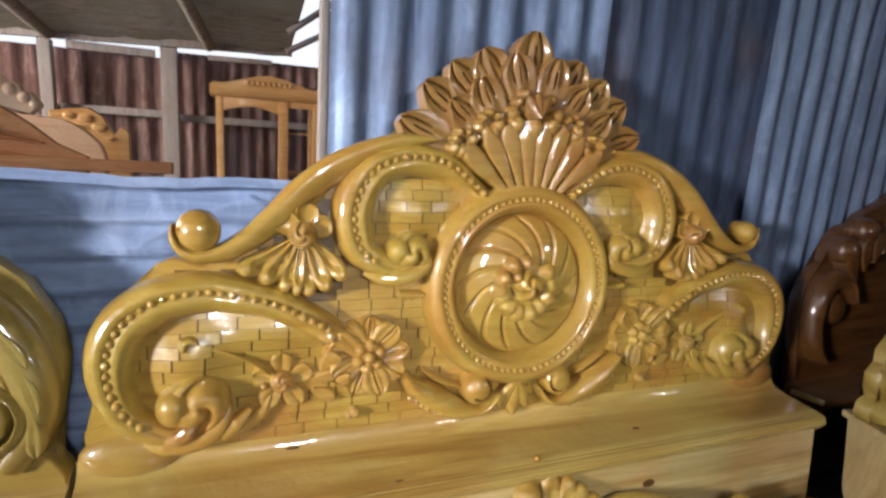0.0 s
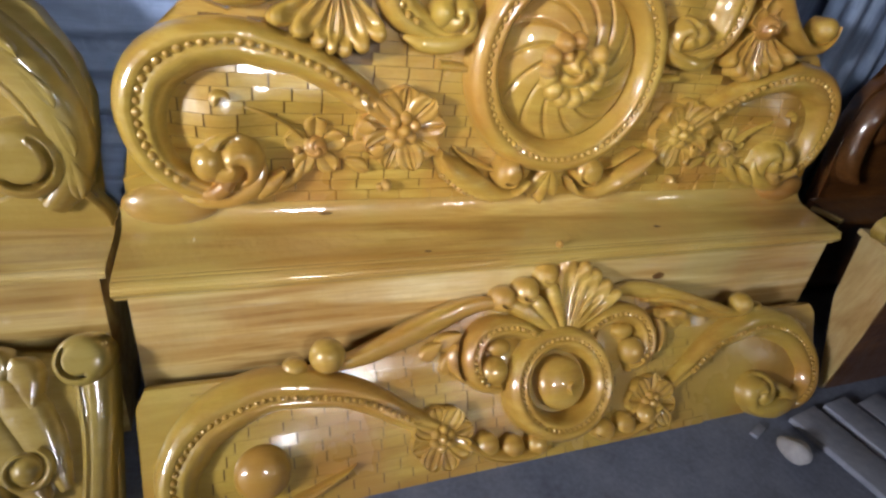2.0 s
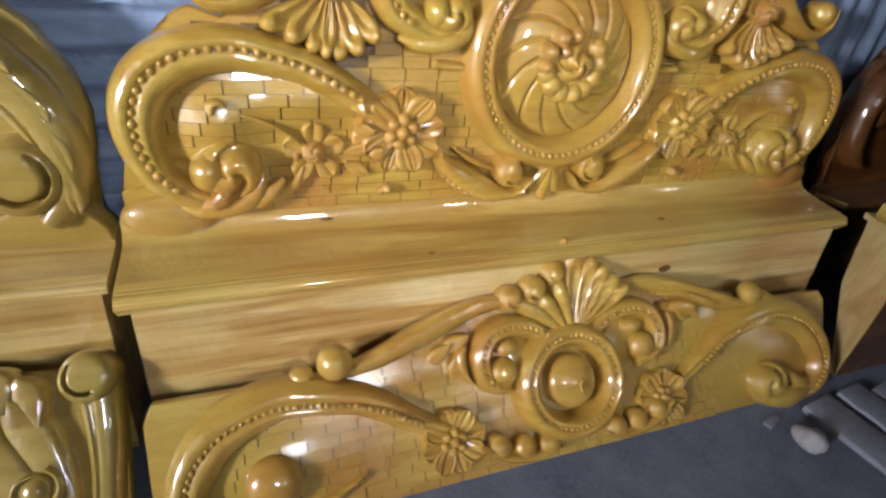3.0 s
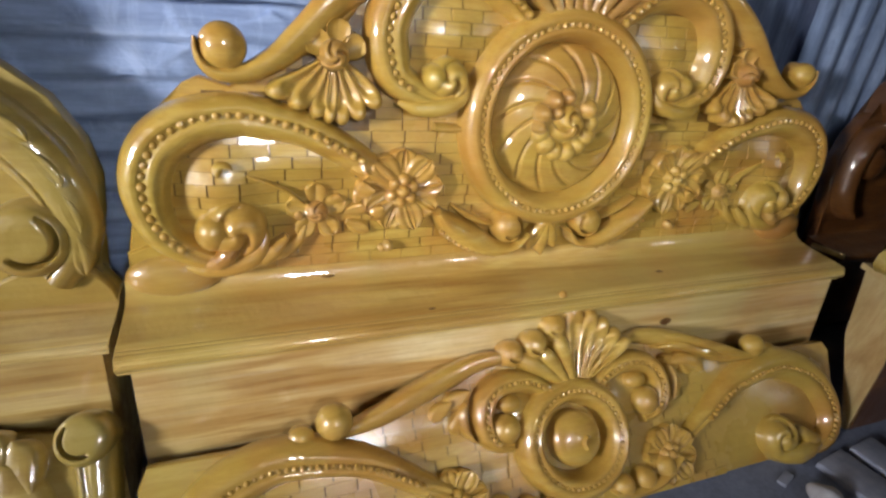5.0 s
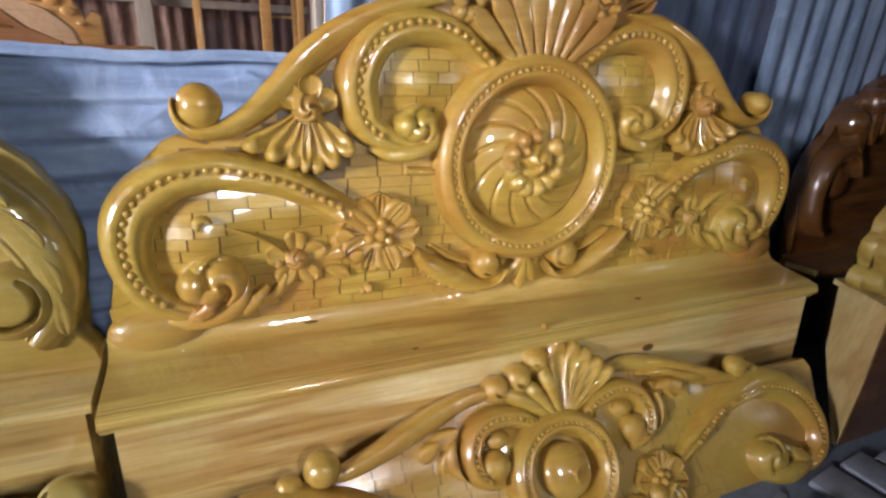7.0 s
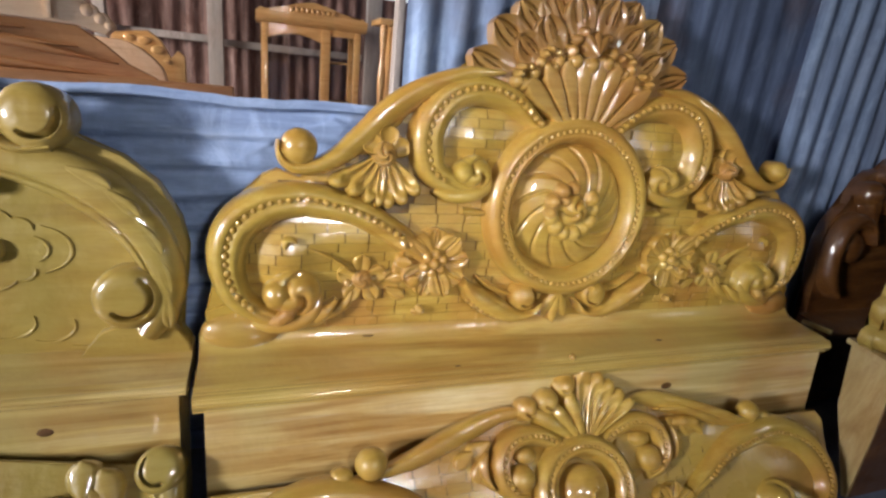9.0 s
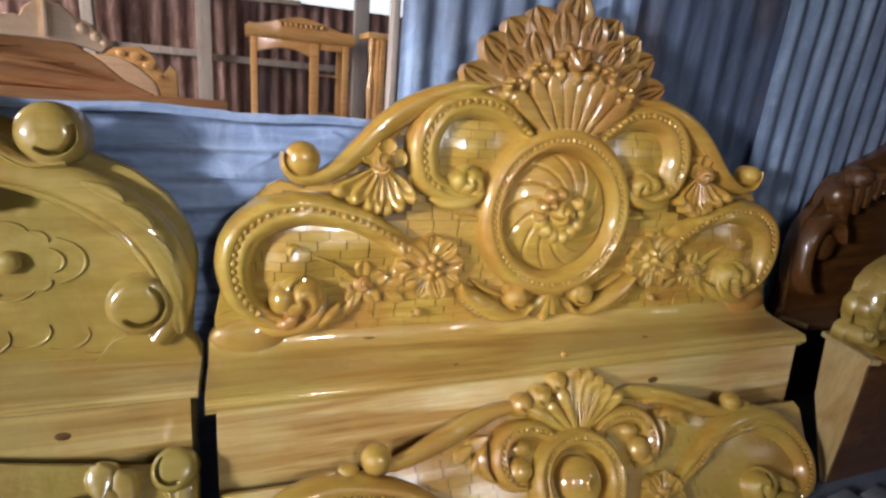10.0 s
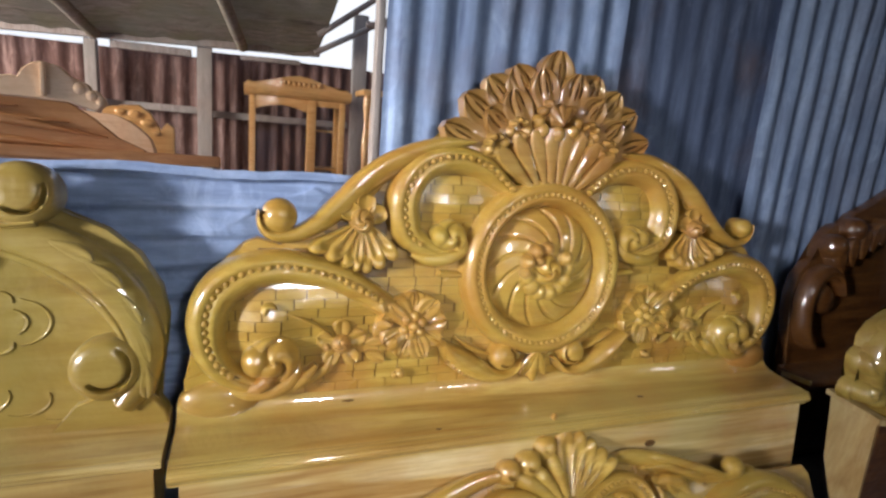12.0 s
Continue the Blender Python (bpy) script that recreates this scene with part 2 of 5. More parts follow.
def ribbon(bm, pts, left, right, height, n=48, m=12, flip=1, closed=False, lift=None, base=SINK):
    """A carved strip on a board: spine pts (x, z); widths to the left and right of it; height(t, s) above the board, s from -1 to 1."""
    c, _ = spline(pts, n, closed)
    _, nr = frames2(c, closed)
    ts = np.linspace(0, 1, n)
    ss = np.linspace(-1, 1, m)
    rows = []
    for i, t in enumerate(ts):
        wl, wr = along(left, t), along(right, t)
        up = along(lift, t) if lift is not None else 0.0
        row = []
        for j, s in enumerate(ss):
            off = -s * wl if s < 0 else -s * wr
            q = c[i] + nr[i] * off
            h = height(t, s) + up
            if j in (0, m - 1):
                e = bm.verts.new((flip * q[0], -base, q[1]))
                v = bm.verts.new((flip * q[0], -h, q[1]))
                row += [e, v] if j == 0 else [v, e]
            else:
                row.append(bm.verts.new((flip * q[0], -h, q[1])))
        rows.append(row)
    k = len(rows[0])
    for i in range(n if closed else n - 1):
        a, b = rows[i], rows[(i + 1) % n]
        for j in range(k - 1):
            bm.faces.new((a[j], a[j + 1], b[j + 1], b[j]))
    if not closed:
        for row in (rows[0], rows[-1]):
            bm.faces.new(row)
    return bm


def dome(bm, x, z, r, h, flip=1, n=14, rings=6, base=SINK, sy=1.0, rim=0.45):
    """A round boss on a board."""
    x *= flip
    prev = None
    low = [bm.verts.new((x + r * math.cos(a), -base, z + sy * r * math.sin(a))) for a in np.linspace(0, 2 * math.pi, n, endpoint=False)]
    prev = low
    for k in range(rings):
        f = k / rings
        rr = math.cos(f * math.pi / 2)
        hh = h * (rim + (1 - rim) * math.sin(f * math.pi / 2))
        ring = [bm.verts.new((x + r * rr * math.cos(a), -hh, z + sy * r * rr * math.sin(a))) for a in np.linspace(0, 2 * math.pi, n, endpoint=False)]
        for i in range(n):
            bm.faces.new((prev[i], prev[(i + 1) % n], ring[(i + 1) % n], ring[i]))
        prev = ring
    top = bm.verts.new((x, -h, z))
    for i in range(n):
        bm.faces.new((prev[i], prev[(i + 1) % n], top))
    return bm


def ball(bm, x, y, z, r, n=8, rings=5):
    bmesh.ops.create_uvsphere(bm, u_segments=n, v_segments=rings, radius=r, matrix=Matrix.Translation((x, y, z)))
    return bm


def bead(bm, x, z, r, h, n=10):
    """A small round bead whose top is h above the board."""
    prev = [bm.verts.new((x + r * math.cos(a), -(h - 1.9 * r), z + r * math.sin(a))) for a in np.linspace(0, 2 * math.pi, n, endpoint=False)]
    for f in (0.0, 0.30, 0.58, 0.82):
        rr, hh = r * math.cos(f * math.pi / 2), h - r + r * math.sin(f * math.pi / 2)
        ring = [bm.verts.new((x + rr * math.cos(a), -hh, z + rr * math.sin(a))) for a in np.linspace(0, 2 * math.pi, n, endpoint=False)]
        for i in range(n):
            bm.faces.new((prev[i], prev[(i + 1) % n], ring[(i + 1) % n], ring[i]))
        prev = ring
    bm.faces.new(prev)


def beads(parent, line, r, h, count, mat, flip=1, closed=False):
    """Round beads set along a line, each a part of its own on one shared mesh."""
    bm = bmesh.new()
    bead(bm, 0.0, 0.0, r, 0.0)
    bmesh.ops.recalc_face_normals(bm, faces=bm.faces)
    me = bpy.data.meshes.new("bead")
    bm.to_mesh(me)
    bm.free()
    me.materials.append(mat)
    for p in me.polygons:
        p.use_smooth = True
    c, _ = spline(line, count, closed)
    for i, (x, z) in enumerate(c):
        ob = new("bead", me)
        f = 1 + 0.10 * math.sin(i * 2.7)
        ob.matrix_local = Matrix.Translation((x * flip, -h - 0.0008 * math.sin(i * 1.9), z)) @ Matrix.Diagonal((f, 1.0, f, 1.0))
        ob.parent = parent


QS = [0, 0.03, 0.08, 0.15, 0.23, 0.30, 0.36, 0.42, 0.50, 0.60, 0.72, 0.82, 0.90, 0.96, 1.0]
HS = [0.25, 0.55, 0.78, 0.92, 1.0, 0.97, 0.86, 0.86, 0.93, 0.93, 0.82, 0.62, 0.38, 0.15, 0.0]


def scroll_height(high):
    def height(t, s):
        q = 0.36 + 0.36 * s if s < 0 else 0.36 + 0.64 * s
        return along(high, t) * float(np.interp(q, QS, HS))
    return height


def scroll(parent, name, bead_line, outer, inner, high, outer_left, mat, count, flip=1, bead_r=0.0075, bead_span=(0.0, 1.0), label="", closed=False, n=90):
    """A beaded roll: the spine is its line of beads; outer and inner widths."""
    bm = bmesh.new()
    f = scroll_height(high)
    if outer_left:
        ribbon(bm, bead_line, outer, inner, f, n, 30, flip, closed)
    else:
        ribbon(bm, bead_line, inner, outer, lambda t, s: f(t, -s), n, 30, flip, closed)
    ob = part(name, bm, mat, parent, label)
    c, _ = spline(bead_line, 200, closed)
    a, b = int(bead_span[0] * 199), int(bead_span[1] * 199)
    run = c[a:b + 1] if not closed else np.vstack([c, c[:1]])
    count = int(np.linalg.norm(np.diff(run, axis=0), axis=1).sum() / (2.42 * bead_r))
    beads(ob, c[a:b + 1:6] if not closed else c[::6], bead_r, max(high) * 0.86 + bead_r * 0.78, count, mat, flip, closed)
    return ob


def round_height(h, groove=0.0, edge=0.35):
    def height(t, s):
        f = edge + (1 - edge) * math.sqrt(max(0.0, 1 - s * s))
        return h * f - groove * math.exp(-((s - 0.35) / 0.12) ** 2)
    return height


def petal_mesh(bm, x, z, angle, length, width, h0, h1, dish=0.0, ridges=0, flip=1, n=12, m=9, blunt=0.6, start=0.25, base=SINK):
    """One petal or leaf from (x, z) at that angle in degrees; h0, h1: height at root and tip."""
    a = radians(angle)
    p0, p1 = np.array((x, z)), np.array((x + length * math.cos(a), z + length * math.sin(a)))
    ts = np.linspace(0, 1, 7)
    w = [width * 0.5 * max(0.06, (start + (1 - start) * math.sin(min(1, t / blunt) * math.pi / 2)) * math.sqrt(max(0.0, 1 - max(0.0, (t - blunt) / (1 - blunt)) ** 2.2))) for t in np.linspace(0, 1, 15)]

    def height(t, s):
        b = h0 + (h1 - h0) * t
        d = dish * (1 - s * s)
        r = 0.0
        if ridges:
            r = 0.10 * width * abs(math.sin(ridges * math.pi * s / 2)) * min(1, 0.3 + t)
        e = 0.72 if abs(s) > 0.99 else 1.0
        return (b + d + r) * e
    ribbon(bm, [tuple(p0 + (p1 - p0) * t) for t in ts], w, w, height, n, m, flip, base=base)
    return bm


def leaf(parent, name, x, z, angle, length, width, h0, h1, mat, label="", flip=1):
    """A broad carved leaf, cupped, with three short slits towards its pointed tip."""
    bm = bmesh.new()
    a = radians(angle)
    side = np.array((-math.sin(a), math.cos(a)))
    p0, p1 = np.array((x, z)), np.array((x + length * math.cos(a), z + length * math.sin(a)))
    bend = 0.05 * length * math.sin(angle * 7.0)
    w = [0.5 * width * (0.46 + 0.54 * math.sin(min(1, t / 0.60) * math.pi / 2)) * max(0.10, 1 - max(0.0, (t - 0.60) / 0.40) ** 2.0) ** 0.62 for t in np.linspace(0, 1, 25)]
    cuts = ((0.03, 0.42, 0.80, 0.016), (-0.40, 0.46, 1.01, 0.026), (0.44, 0.50, 1.01, 0.026))

    def height(t, s):
        h = h0 + (h1 - h0) * t + 0.005 * (1 - s ** 6) + 0.004 * math.cos(2.2 * math.pi * s) * t + 0.006 * t * t
        for c, t0, t1, deep in cuts:
            win = max(0.0, min(1.0, (t - t0) * 7, (t1 - t) * 30))
            h -= deep * win * math.exp(-((s - c * (0.70 + 0.30 * t)) / 0.040) ** 2)
        return h * (0.86 if abs(s) > 0.99 else 1.0)
    ribbon(bm, [tuple(p0 + (p1 - p0) * t + side * bend * math.sin(t * math.pi)) for t in np.linspace(0, 1, 7)], w, w, height, 34, 61, flip)
    return part(name, bm, mat, parent, label)


def swirl(parent, name, x, z, r, h, mat, flip=1, turn=0.0, lobes=3, sense=1, label="", base=SINK, wind=0.42, cut=0.24):
    """A rolled bud: rounded lobes that wind into its middle, with sharp cuts between them."""
    bm = bmesh.new()
    na, nr = 72, 16
    rows = []
    for j in range(nr + 1):
        q = 1 - j / nr
        row = []
        for i in range(na):
            a = 2 * math.pi * i / na
            f = (lobes * (i / na - turn / 360) - sense * wind * lobes * (1 - q)) % 1.0
            lobe = math.sqrt(max(0.0, 1 - (2 * f - 1) ** 2)) if f > 0.12 else math.sqrt(max(0.0, 1 - (2 * f - 1) ** 2)) * 0.6
            env = math.sqrt(max(0.0, 1 - q ** 2.6))
            hh = h * (0.30 + 0.70 * env) - cut * h * (1 - lobe) * min(1.0, q * 3) * (0.4 + 0.6 * env)
            row.append(bm.verts.new((flip * (x + r * q * math.cos(a)), -hh, z + r * q * math.sin(a))) if j < nr else None)
        rows.append(row)
    top = bm.verts.new((flip * x, -h, z))
    low = [bm.verts.new((v.co.x, -base, v.co.z)) for v in rows[0]]
    for i in range(na):
        k = (i + 1) % na
        bm.faces.new((low[i], low[k], rows[0][k], rows[0][i]))
        for j in range(nr - 1):
            bm.faces.new((rows[j][i], rows[j][k], rows[j + 1][k], rows[j + 1][i]))
        bm.faces.new((rows[nr - 1][i], rows[nr - 1][k], top))
    return part(name, bm, mat, parent, label)


def blossom(parent, name, x, z, r, h, mat, turn=0.0, label=""):
    """A small cluster: three round berries above, four flat round petals below."""
    holder = None
    for k in range(4):
        a = radians(200 + 47 * k + turn)
        bm = bmesh.new()
        dome(bm, x + 0.78 * r * math.cos(a), z + 0.70 * r * math.sin(a), r * 0.56, h + 0.003 * (k % 2), 1, 16, 5, base=h - 0.03)
        if holder is None:
            holder = part(name, bm, mat, parent, label)
        else:
            part("petal", bm, mat, holder)
    for k in range(3):
        a = radians(35 + 55 * k + turn)
        bm = bmesh.new()
        dome(bm, x + 0.60 * r * math.cos(a), z + 0.60 * r * math.sin(a), r * 0.36, h + 0.40 * r, 1, 12, 5, base=h - 0.03)
        part("berry", bm, mat, holder)
    return holder


def flower(parent, name, x, z, r, petals, width, h, mat, flip=1, turn=0.0, ridges=2, centre=True, label="", base=SINK):
    holder = None
    for k in range(petals):
        bm = bmesh.new()
        a = turn + 360 * k / petals
        petal_mesh(bm, x + 0.15 * r * math.cos(radians(a)), z + 0.15 * r * math.sin(radians(a)), a, r * 0.88, width, h * 0.62, h * (0.72 + 0.16 * (k % 2)), -0.10 * width, ridges, flip, 12, 13, 0.68, 0.35, base)
        if holder is None:
            holder = part(name, bm, mat, parent, label)
        else:
            part("petal", bm, mat, holder)
    if centre:
        for k in range(7):
            bm = bmesh.new()
            a = radians(60 * k + 20)
            q = 0 if k == 6 else 0.28 * r
            dome(bm, x + q * math.cos(a), z + q * math.sin(a), (0.19 if k == 6 else 0.18) * r, h * (1.22 if k == 6 else 1.0), flip, 12, 4, base=max(base, 0.3 * h))
            part("stamen", bm, mat, holder)
    return holder


def volute(parent, name, x, z, r, h, mat, flip=1, turn=0.0, sense=1, label="", turns=1.15):
    """A rolled scroll end: a boss with a strip that winds round it."""
    bm = bmesh.new()
    dome(bm, x, z, r * 0.62, h, flip, 20, 7)
    ob = part(name, bm, mat, parent, label)
    bm = bmesh.new()
    pts = []
    for k in range(16):
        f = k / 15
        a = radians(turn) + sense * f * turns * 2 * math.pi
        rr = r * (0.93 - 0.38 * f)
        pts.append((x + rr * math.cos(a), z + rr * math.sin(a)))
    w = [r * 0.20, r * 0.23, r * 0.2, r * 0.14, r * 0.05]
    ribbon(bm, pts, w, w, round_height(h * 0.86, 0, 0.3), 56, 9, flip, lift=[0, 0, 0.0, 0.004, 0.0])
    part("rolled_rim", bm, mat, ob)
    return ob


def disc_volute(parent, name, x, z, r, h, mat, turn, sense, label="", sweep=4.0, flat=5.0):
    """A broad rolled end: a smooth, nearly flat round face with one winding crescent cut."""
    bm = bmesh.new()
    na, nr = 84, 34
    rows = []
    for j in range(nr):
        q = 1 - j / nr
        row = []
        for i in range(na):
            a = 2 * math.pi * i / na
            rel = (sense * (a - radians(turn))) % (2 * math.pi)
            hh = h * (0.45 + 0.55 * max(0.0, 1 - q ** flat) ** 0.5)
            if rel < sweep:
                mid = 0.74 - 0.18 * (rel / sweep)
                fade = min(1.0, (sweep - rel) * 3.0, 0.3 + rel)
                d = (mid - q) / 0.040
                hh -= 0.42 * h * fade * (math.exp(-d * d) if d < 0 else math.exp(-(d / 1.9) ** 2))
            row.append(bm.verts.new((x + r * q * math.cos(a), -hh, z + r * q * math.sin(a))))
        rows.append(row)
    top = bm.verts.new((x, -h, z))
    low = [bm.verts.new((v.co.x, -SINK, v.co.z)) for v in rows[0]]
    for i in range(na):
        k = (i + 1) % na
        bm.faces.new((low[i], low[k], rows[0][k], rows[0][i]))
        for j in range(nr - 1):
            bm.faces.new((rows[j][i], rows[j][k], rows[j + 1][k], rows[j + 1][i]))
        bm.faces.new((rows[nr - 1][i], rows[nr - 1][k], top))
    return part(name, bm, mat, parent, label)


def comma(parent, name, pts, width, h, mat, flip=1, label=""):
    """A curved leaf lobe that swells and tapers."""
    bm = bmesh.new()
    w = [width * v for v in (0.12, 0.62, 0.88, 1.0, 1.0, 0.92, 0.78, 0.6, 0.4, 0.22, 0.06)]

    def height(t, s):
        end = min(1.0, math.sqrt(t / 0.10 + 0.02), math.sqrt((1 - t) / 0.16 + 0.02))
        return h * (0.25 + 0.75 * math.sqrt(max(0.0, 1 - s * s))) * (0.35 + 0.65 * end)
    ribbon(bm, pts, w, w, height, 34, 13, flip)
    return part(name, bm, mat, parent, label)


def lobe(parent, name, pts, widths, h, mat, flip=1, label=""):
    """A plump carved lobe with rounded ends along a line, its width given from end to end."""
    bm = bmesh.new()
    big = max(widths)

    def height(t, s):
        w = along(widths, t) / big
        return h * (0.28 + 0.72 * w ** 0.6) - (1 - math.sqrt(max(0.0, 1 - s * s))) * 0.8 * big * (0.2 + 0.8 * w)
    ribbon(bm, pts, widths, widths, height, 44, 17, flip)
    return part(name, bm, mat, parent, label)


def flute(parent, a, b, width, h0, h1, mat, flip=1):
    """A carved drop: a hollowed channel that widens to a plump spoon-shaped end."""
    bm = bmesh.new()
    bow = -0.012 if b[0] < a[0] else 0.004
    pts = [(a[0] + (b[0] - a[0]) * f, a[1] + (b[1] - a[1]) * f + bow * math.sin(f * math.pi)) for f in np.linspace(0, 1, 7)]
    w = [0.005, 0.008, 0.011, 0.0135, 0.016, 0.018, 0.020, 0.021, 0.020, 0.016, 0.006]
    w = [v * width / 0.021 for v in w]

    def height(t, s):
        spoon = max(0.0, (t - 0.70) / 0.30)
        ridge = h0 + (h1 - h0) * t
        hollow = 0.016 * math.exp(-(s / 0.50) ** 2) * min(1, t * 4) * max(0.0, 1 - (t / 0.78) ** 6)
        lip = 0.006 * math.sin(min(1.0, spoon) * math.pi) * (1 - s * s)
        end = 0.020 * max(0.0, (t - 0.90) / 0.10) ** 2
        return ridge - hollow + lip - end - 0.010 * abs(s) ** 4
    ribbon(bm, pts, w, w, height, 30, 17, flip)
    return part("flute", bm, mat, parent)


def board(outline, front, back):
    """A flat board cut to a closed outline, from y = front to y = back, with an eased front edge."""
    bm = bmesh.new()
    ring = [[], [], []]
    n = len(outline)
    for i, (x, z) in enumerate(outline):
        a, b = Vector(outline[i - 1]), Vector(outline[(i + 1) % n])
        d = (b - a).normalized()
        nr = Vector((d.y, -d.x))
        q = Vector((x, z)) - nr * 0.004 * (1 if area(outline) > 0 else -1)
        ring[0].append(bm.verts.new((q.x, front, q.y)))
        ring[1].append(bm.verts.new((x, front + 0.005, z)))
        ring[2].append(bm.verts.new((x, back, z)))
    for k in (0, 1):
        for i in range(n):
            j = (i + 1) % n
            bm.faces.new((ring[k][i], ring[k][j], ring[k + 1][j], ring[k + 1][i]))
    bm.faces.new(ring[0])
    bm.faces.new(ring[2])
    bmesh.ops.triangulate(bm, faces=[f for f in bm.faces if len(f.verts) > 4])
    return bm


def area(o):
    return sum(a[0] * b[1] - b[0] * a[1] for a, b in zip(o, o[1:] + o[:1])) / 2


def inside(o, x, z):
    hit = False
    for (x0, z0), (x1, z1) in zip(o, o[1:] + o[:1]):
        if (z0 > z) != (z1 > z) and x < (x1 - x0) * (z - z0) / (z1 - z0) + x0:
            hit = not hit
    return hit


def mirrored(left):
    """A full outline from its left half, listed from the bottom up to the middle."""
    return left + [(-x, z) for x, z in reversed(left) if abs(x) > 1e-6]


def moulding(profile, x0, x1, segs=1, ease=0.0):
    """A strip of constant profile (y, z) from x0 to x1."""
    bm = bmesh.new()
    rows = []
    for k in range(segs + 1):
        x = x0 + (x1 - x0) * k / segs
        rows.append([bm.verts.new((x, y, z)) for y, z in profile])
    n = len(profile)
    for a, b in zip(rows, rows[1:]):
        for i in range(n):
            bm.faces.new((a[i], a[(i + 1) % n], b[(i + 1) % n], b[i]))
    bm.faces.new(rows[0])
    bm.faces.new(rows[-1])
    return bm


def box(x0, x1, y0, y1, z0, z1, bevel=0.003):
    bm = bmesh.new()
    bmesh.ops.create_cube(bm, size=1, matrix=Matrix.Translation(((x0 + x1) / 2, (y0 + y1) / 2, (z0 + z1) / 2)) @ Matrix.Diagonal((x1 - x0, y1 - y0, z1 - z0, 1)))
    if bevel:
        bmesh.ops.bevel(bm, geom=list(bm.edges), offset=bevel, segments=2, affect="EDGES", profile=0.6)
    return bm


def brick_mesh(cx, cz, w, h, ease, end, swell, mat, tilt):
    """A shallow cut brick with eased edges whose face follows the swelling board."""
    me = bpy.data.meshes.new("carved_brick")
    us = [-w / 2, -w / 2 + end] + [-w / 2 + end + (w - 2 * end) * k / 4 for k in (1, 2, 3)] + [w / 2 - end, w / 2]
    vs_ = [-h / 2, -h / 2 + ease, 0.0, h / 2 - ease, h / 2]
    y0 = swell(cx, cz)
    verts = []
    for i, u in enumerate(us):
        for j, v in enumerate(vs_):
            rim = 0.002 if i in (0, 6) or j in (0, 4) else 0.0
            verts.append((u, -(swell(cx + u, cz + v) - y0) + rim + tilt * v, v))
    n = len(verts)
    edge = [(i, 0) for i in range(7)] + [(6, j) for j in range(1, 5)] + [(i, 4) for i in range(5, -1, -1)] + [(0, j) for j in range(3, 0, -1)]
    fs = [(i * 5 + j, (i + 1) * 5 + j, (i + 1) * 5 + j + 1, i * 5 + j + 1) for i in range(6) for j in range(4)]
    verts += [(us[i], verts[i * 5 + j][1] + 0.009, vs_[j]) for i, j in edge]
    for k, (i, j) in enumerate(edge):
        i2, j2 = edge[(k + 1) % len(edge)]
        fs.append((i * 5 + j, i2 * 5 + j2, n + (k + 1) % len(edge), n + k))
    me.from_pydata(verts, [], fs)
    me.materials.append(mat)
    for p in me.polygons:
        p.use_smooth = True
    me.set_sharp_from_angle(angle=radians(30))
    me.update()
    return me


def bricks(sides, outline, rows, pitch, row_h, swell, mat, keep, name, joint=0.0004, ease=0.001, end=0.0018, cut=None):
    """Cut bricks laid in running bond over a board; swell(x, z) is how far the face stands out."""
    rng, lean = random.Random(11), random.Random(23)
    z0, z1 = rows
    z, k = z0, 0
    while z < z1:
        x = -1.0 + (k % 2) * pitch * 0.5 + rng.uniform(-0.012, 0.012)
        while x < 1.0:
            w = pitch * (0.8 if rng.random() < 0.3 else 1.0)
            cx, cz = x + w / 2, z + row_h / 2
            if keep(cx, cz) and all(inside(outline, cx + sx * w / 2, cz + sz * row_h / 2) for sx in (-1, 1) for sz in (-1, 1)):
                ob = new(name, brick_mesh(cx, cz, w - (0.0030 if cut is None else 0.0026), row_h - joint, ease, end, swell, mat, lean.uniform(-0.025, 0.025)))
                ob.matrix_local = Matrix.Translation((cx, -swell(cx, cz) - 0.003, cz))
                ob.parent = sides[0 if cx < 0 else 1]
                # a thin strip in each upright joint, coloured dark as the notch's shade
                if cut is not None and x + w < 0.44:
                    y = -swell(x + w, cz) - 0.0016
                    b = row_h * 0.42
                    cut.faces.new([cut.verts.new(v) for v in ((x + w - 0.002, y, cz - b), (x + w + 0.002, y, cz - b), (x + w + 0.002, y, cz + b), (x + w - 0.002, y, cz + b))])
            x += w
        z += row_h
        k += 1


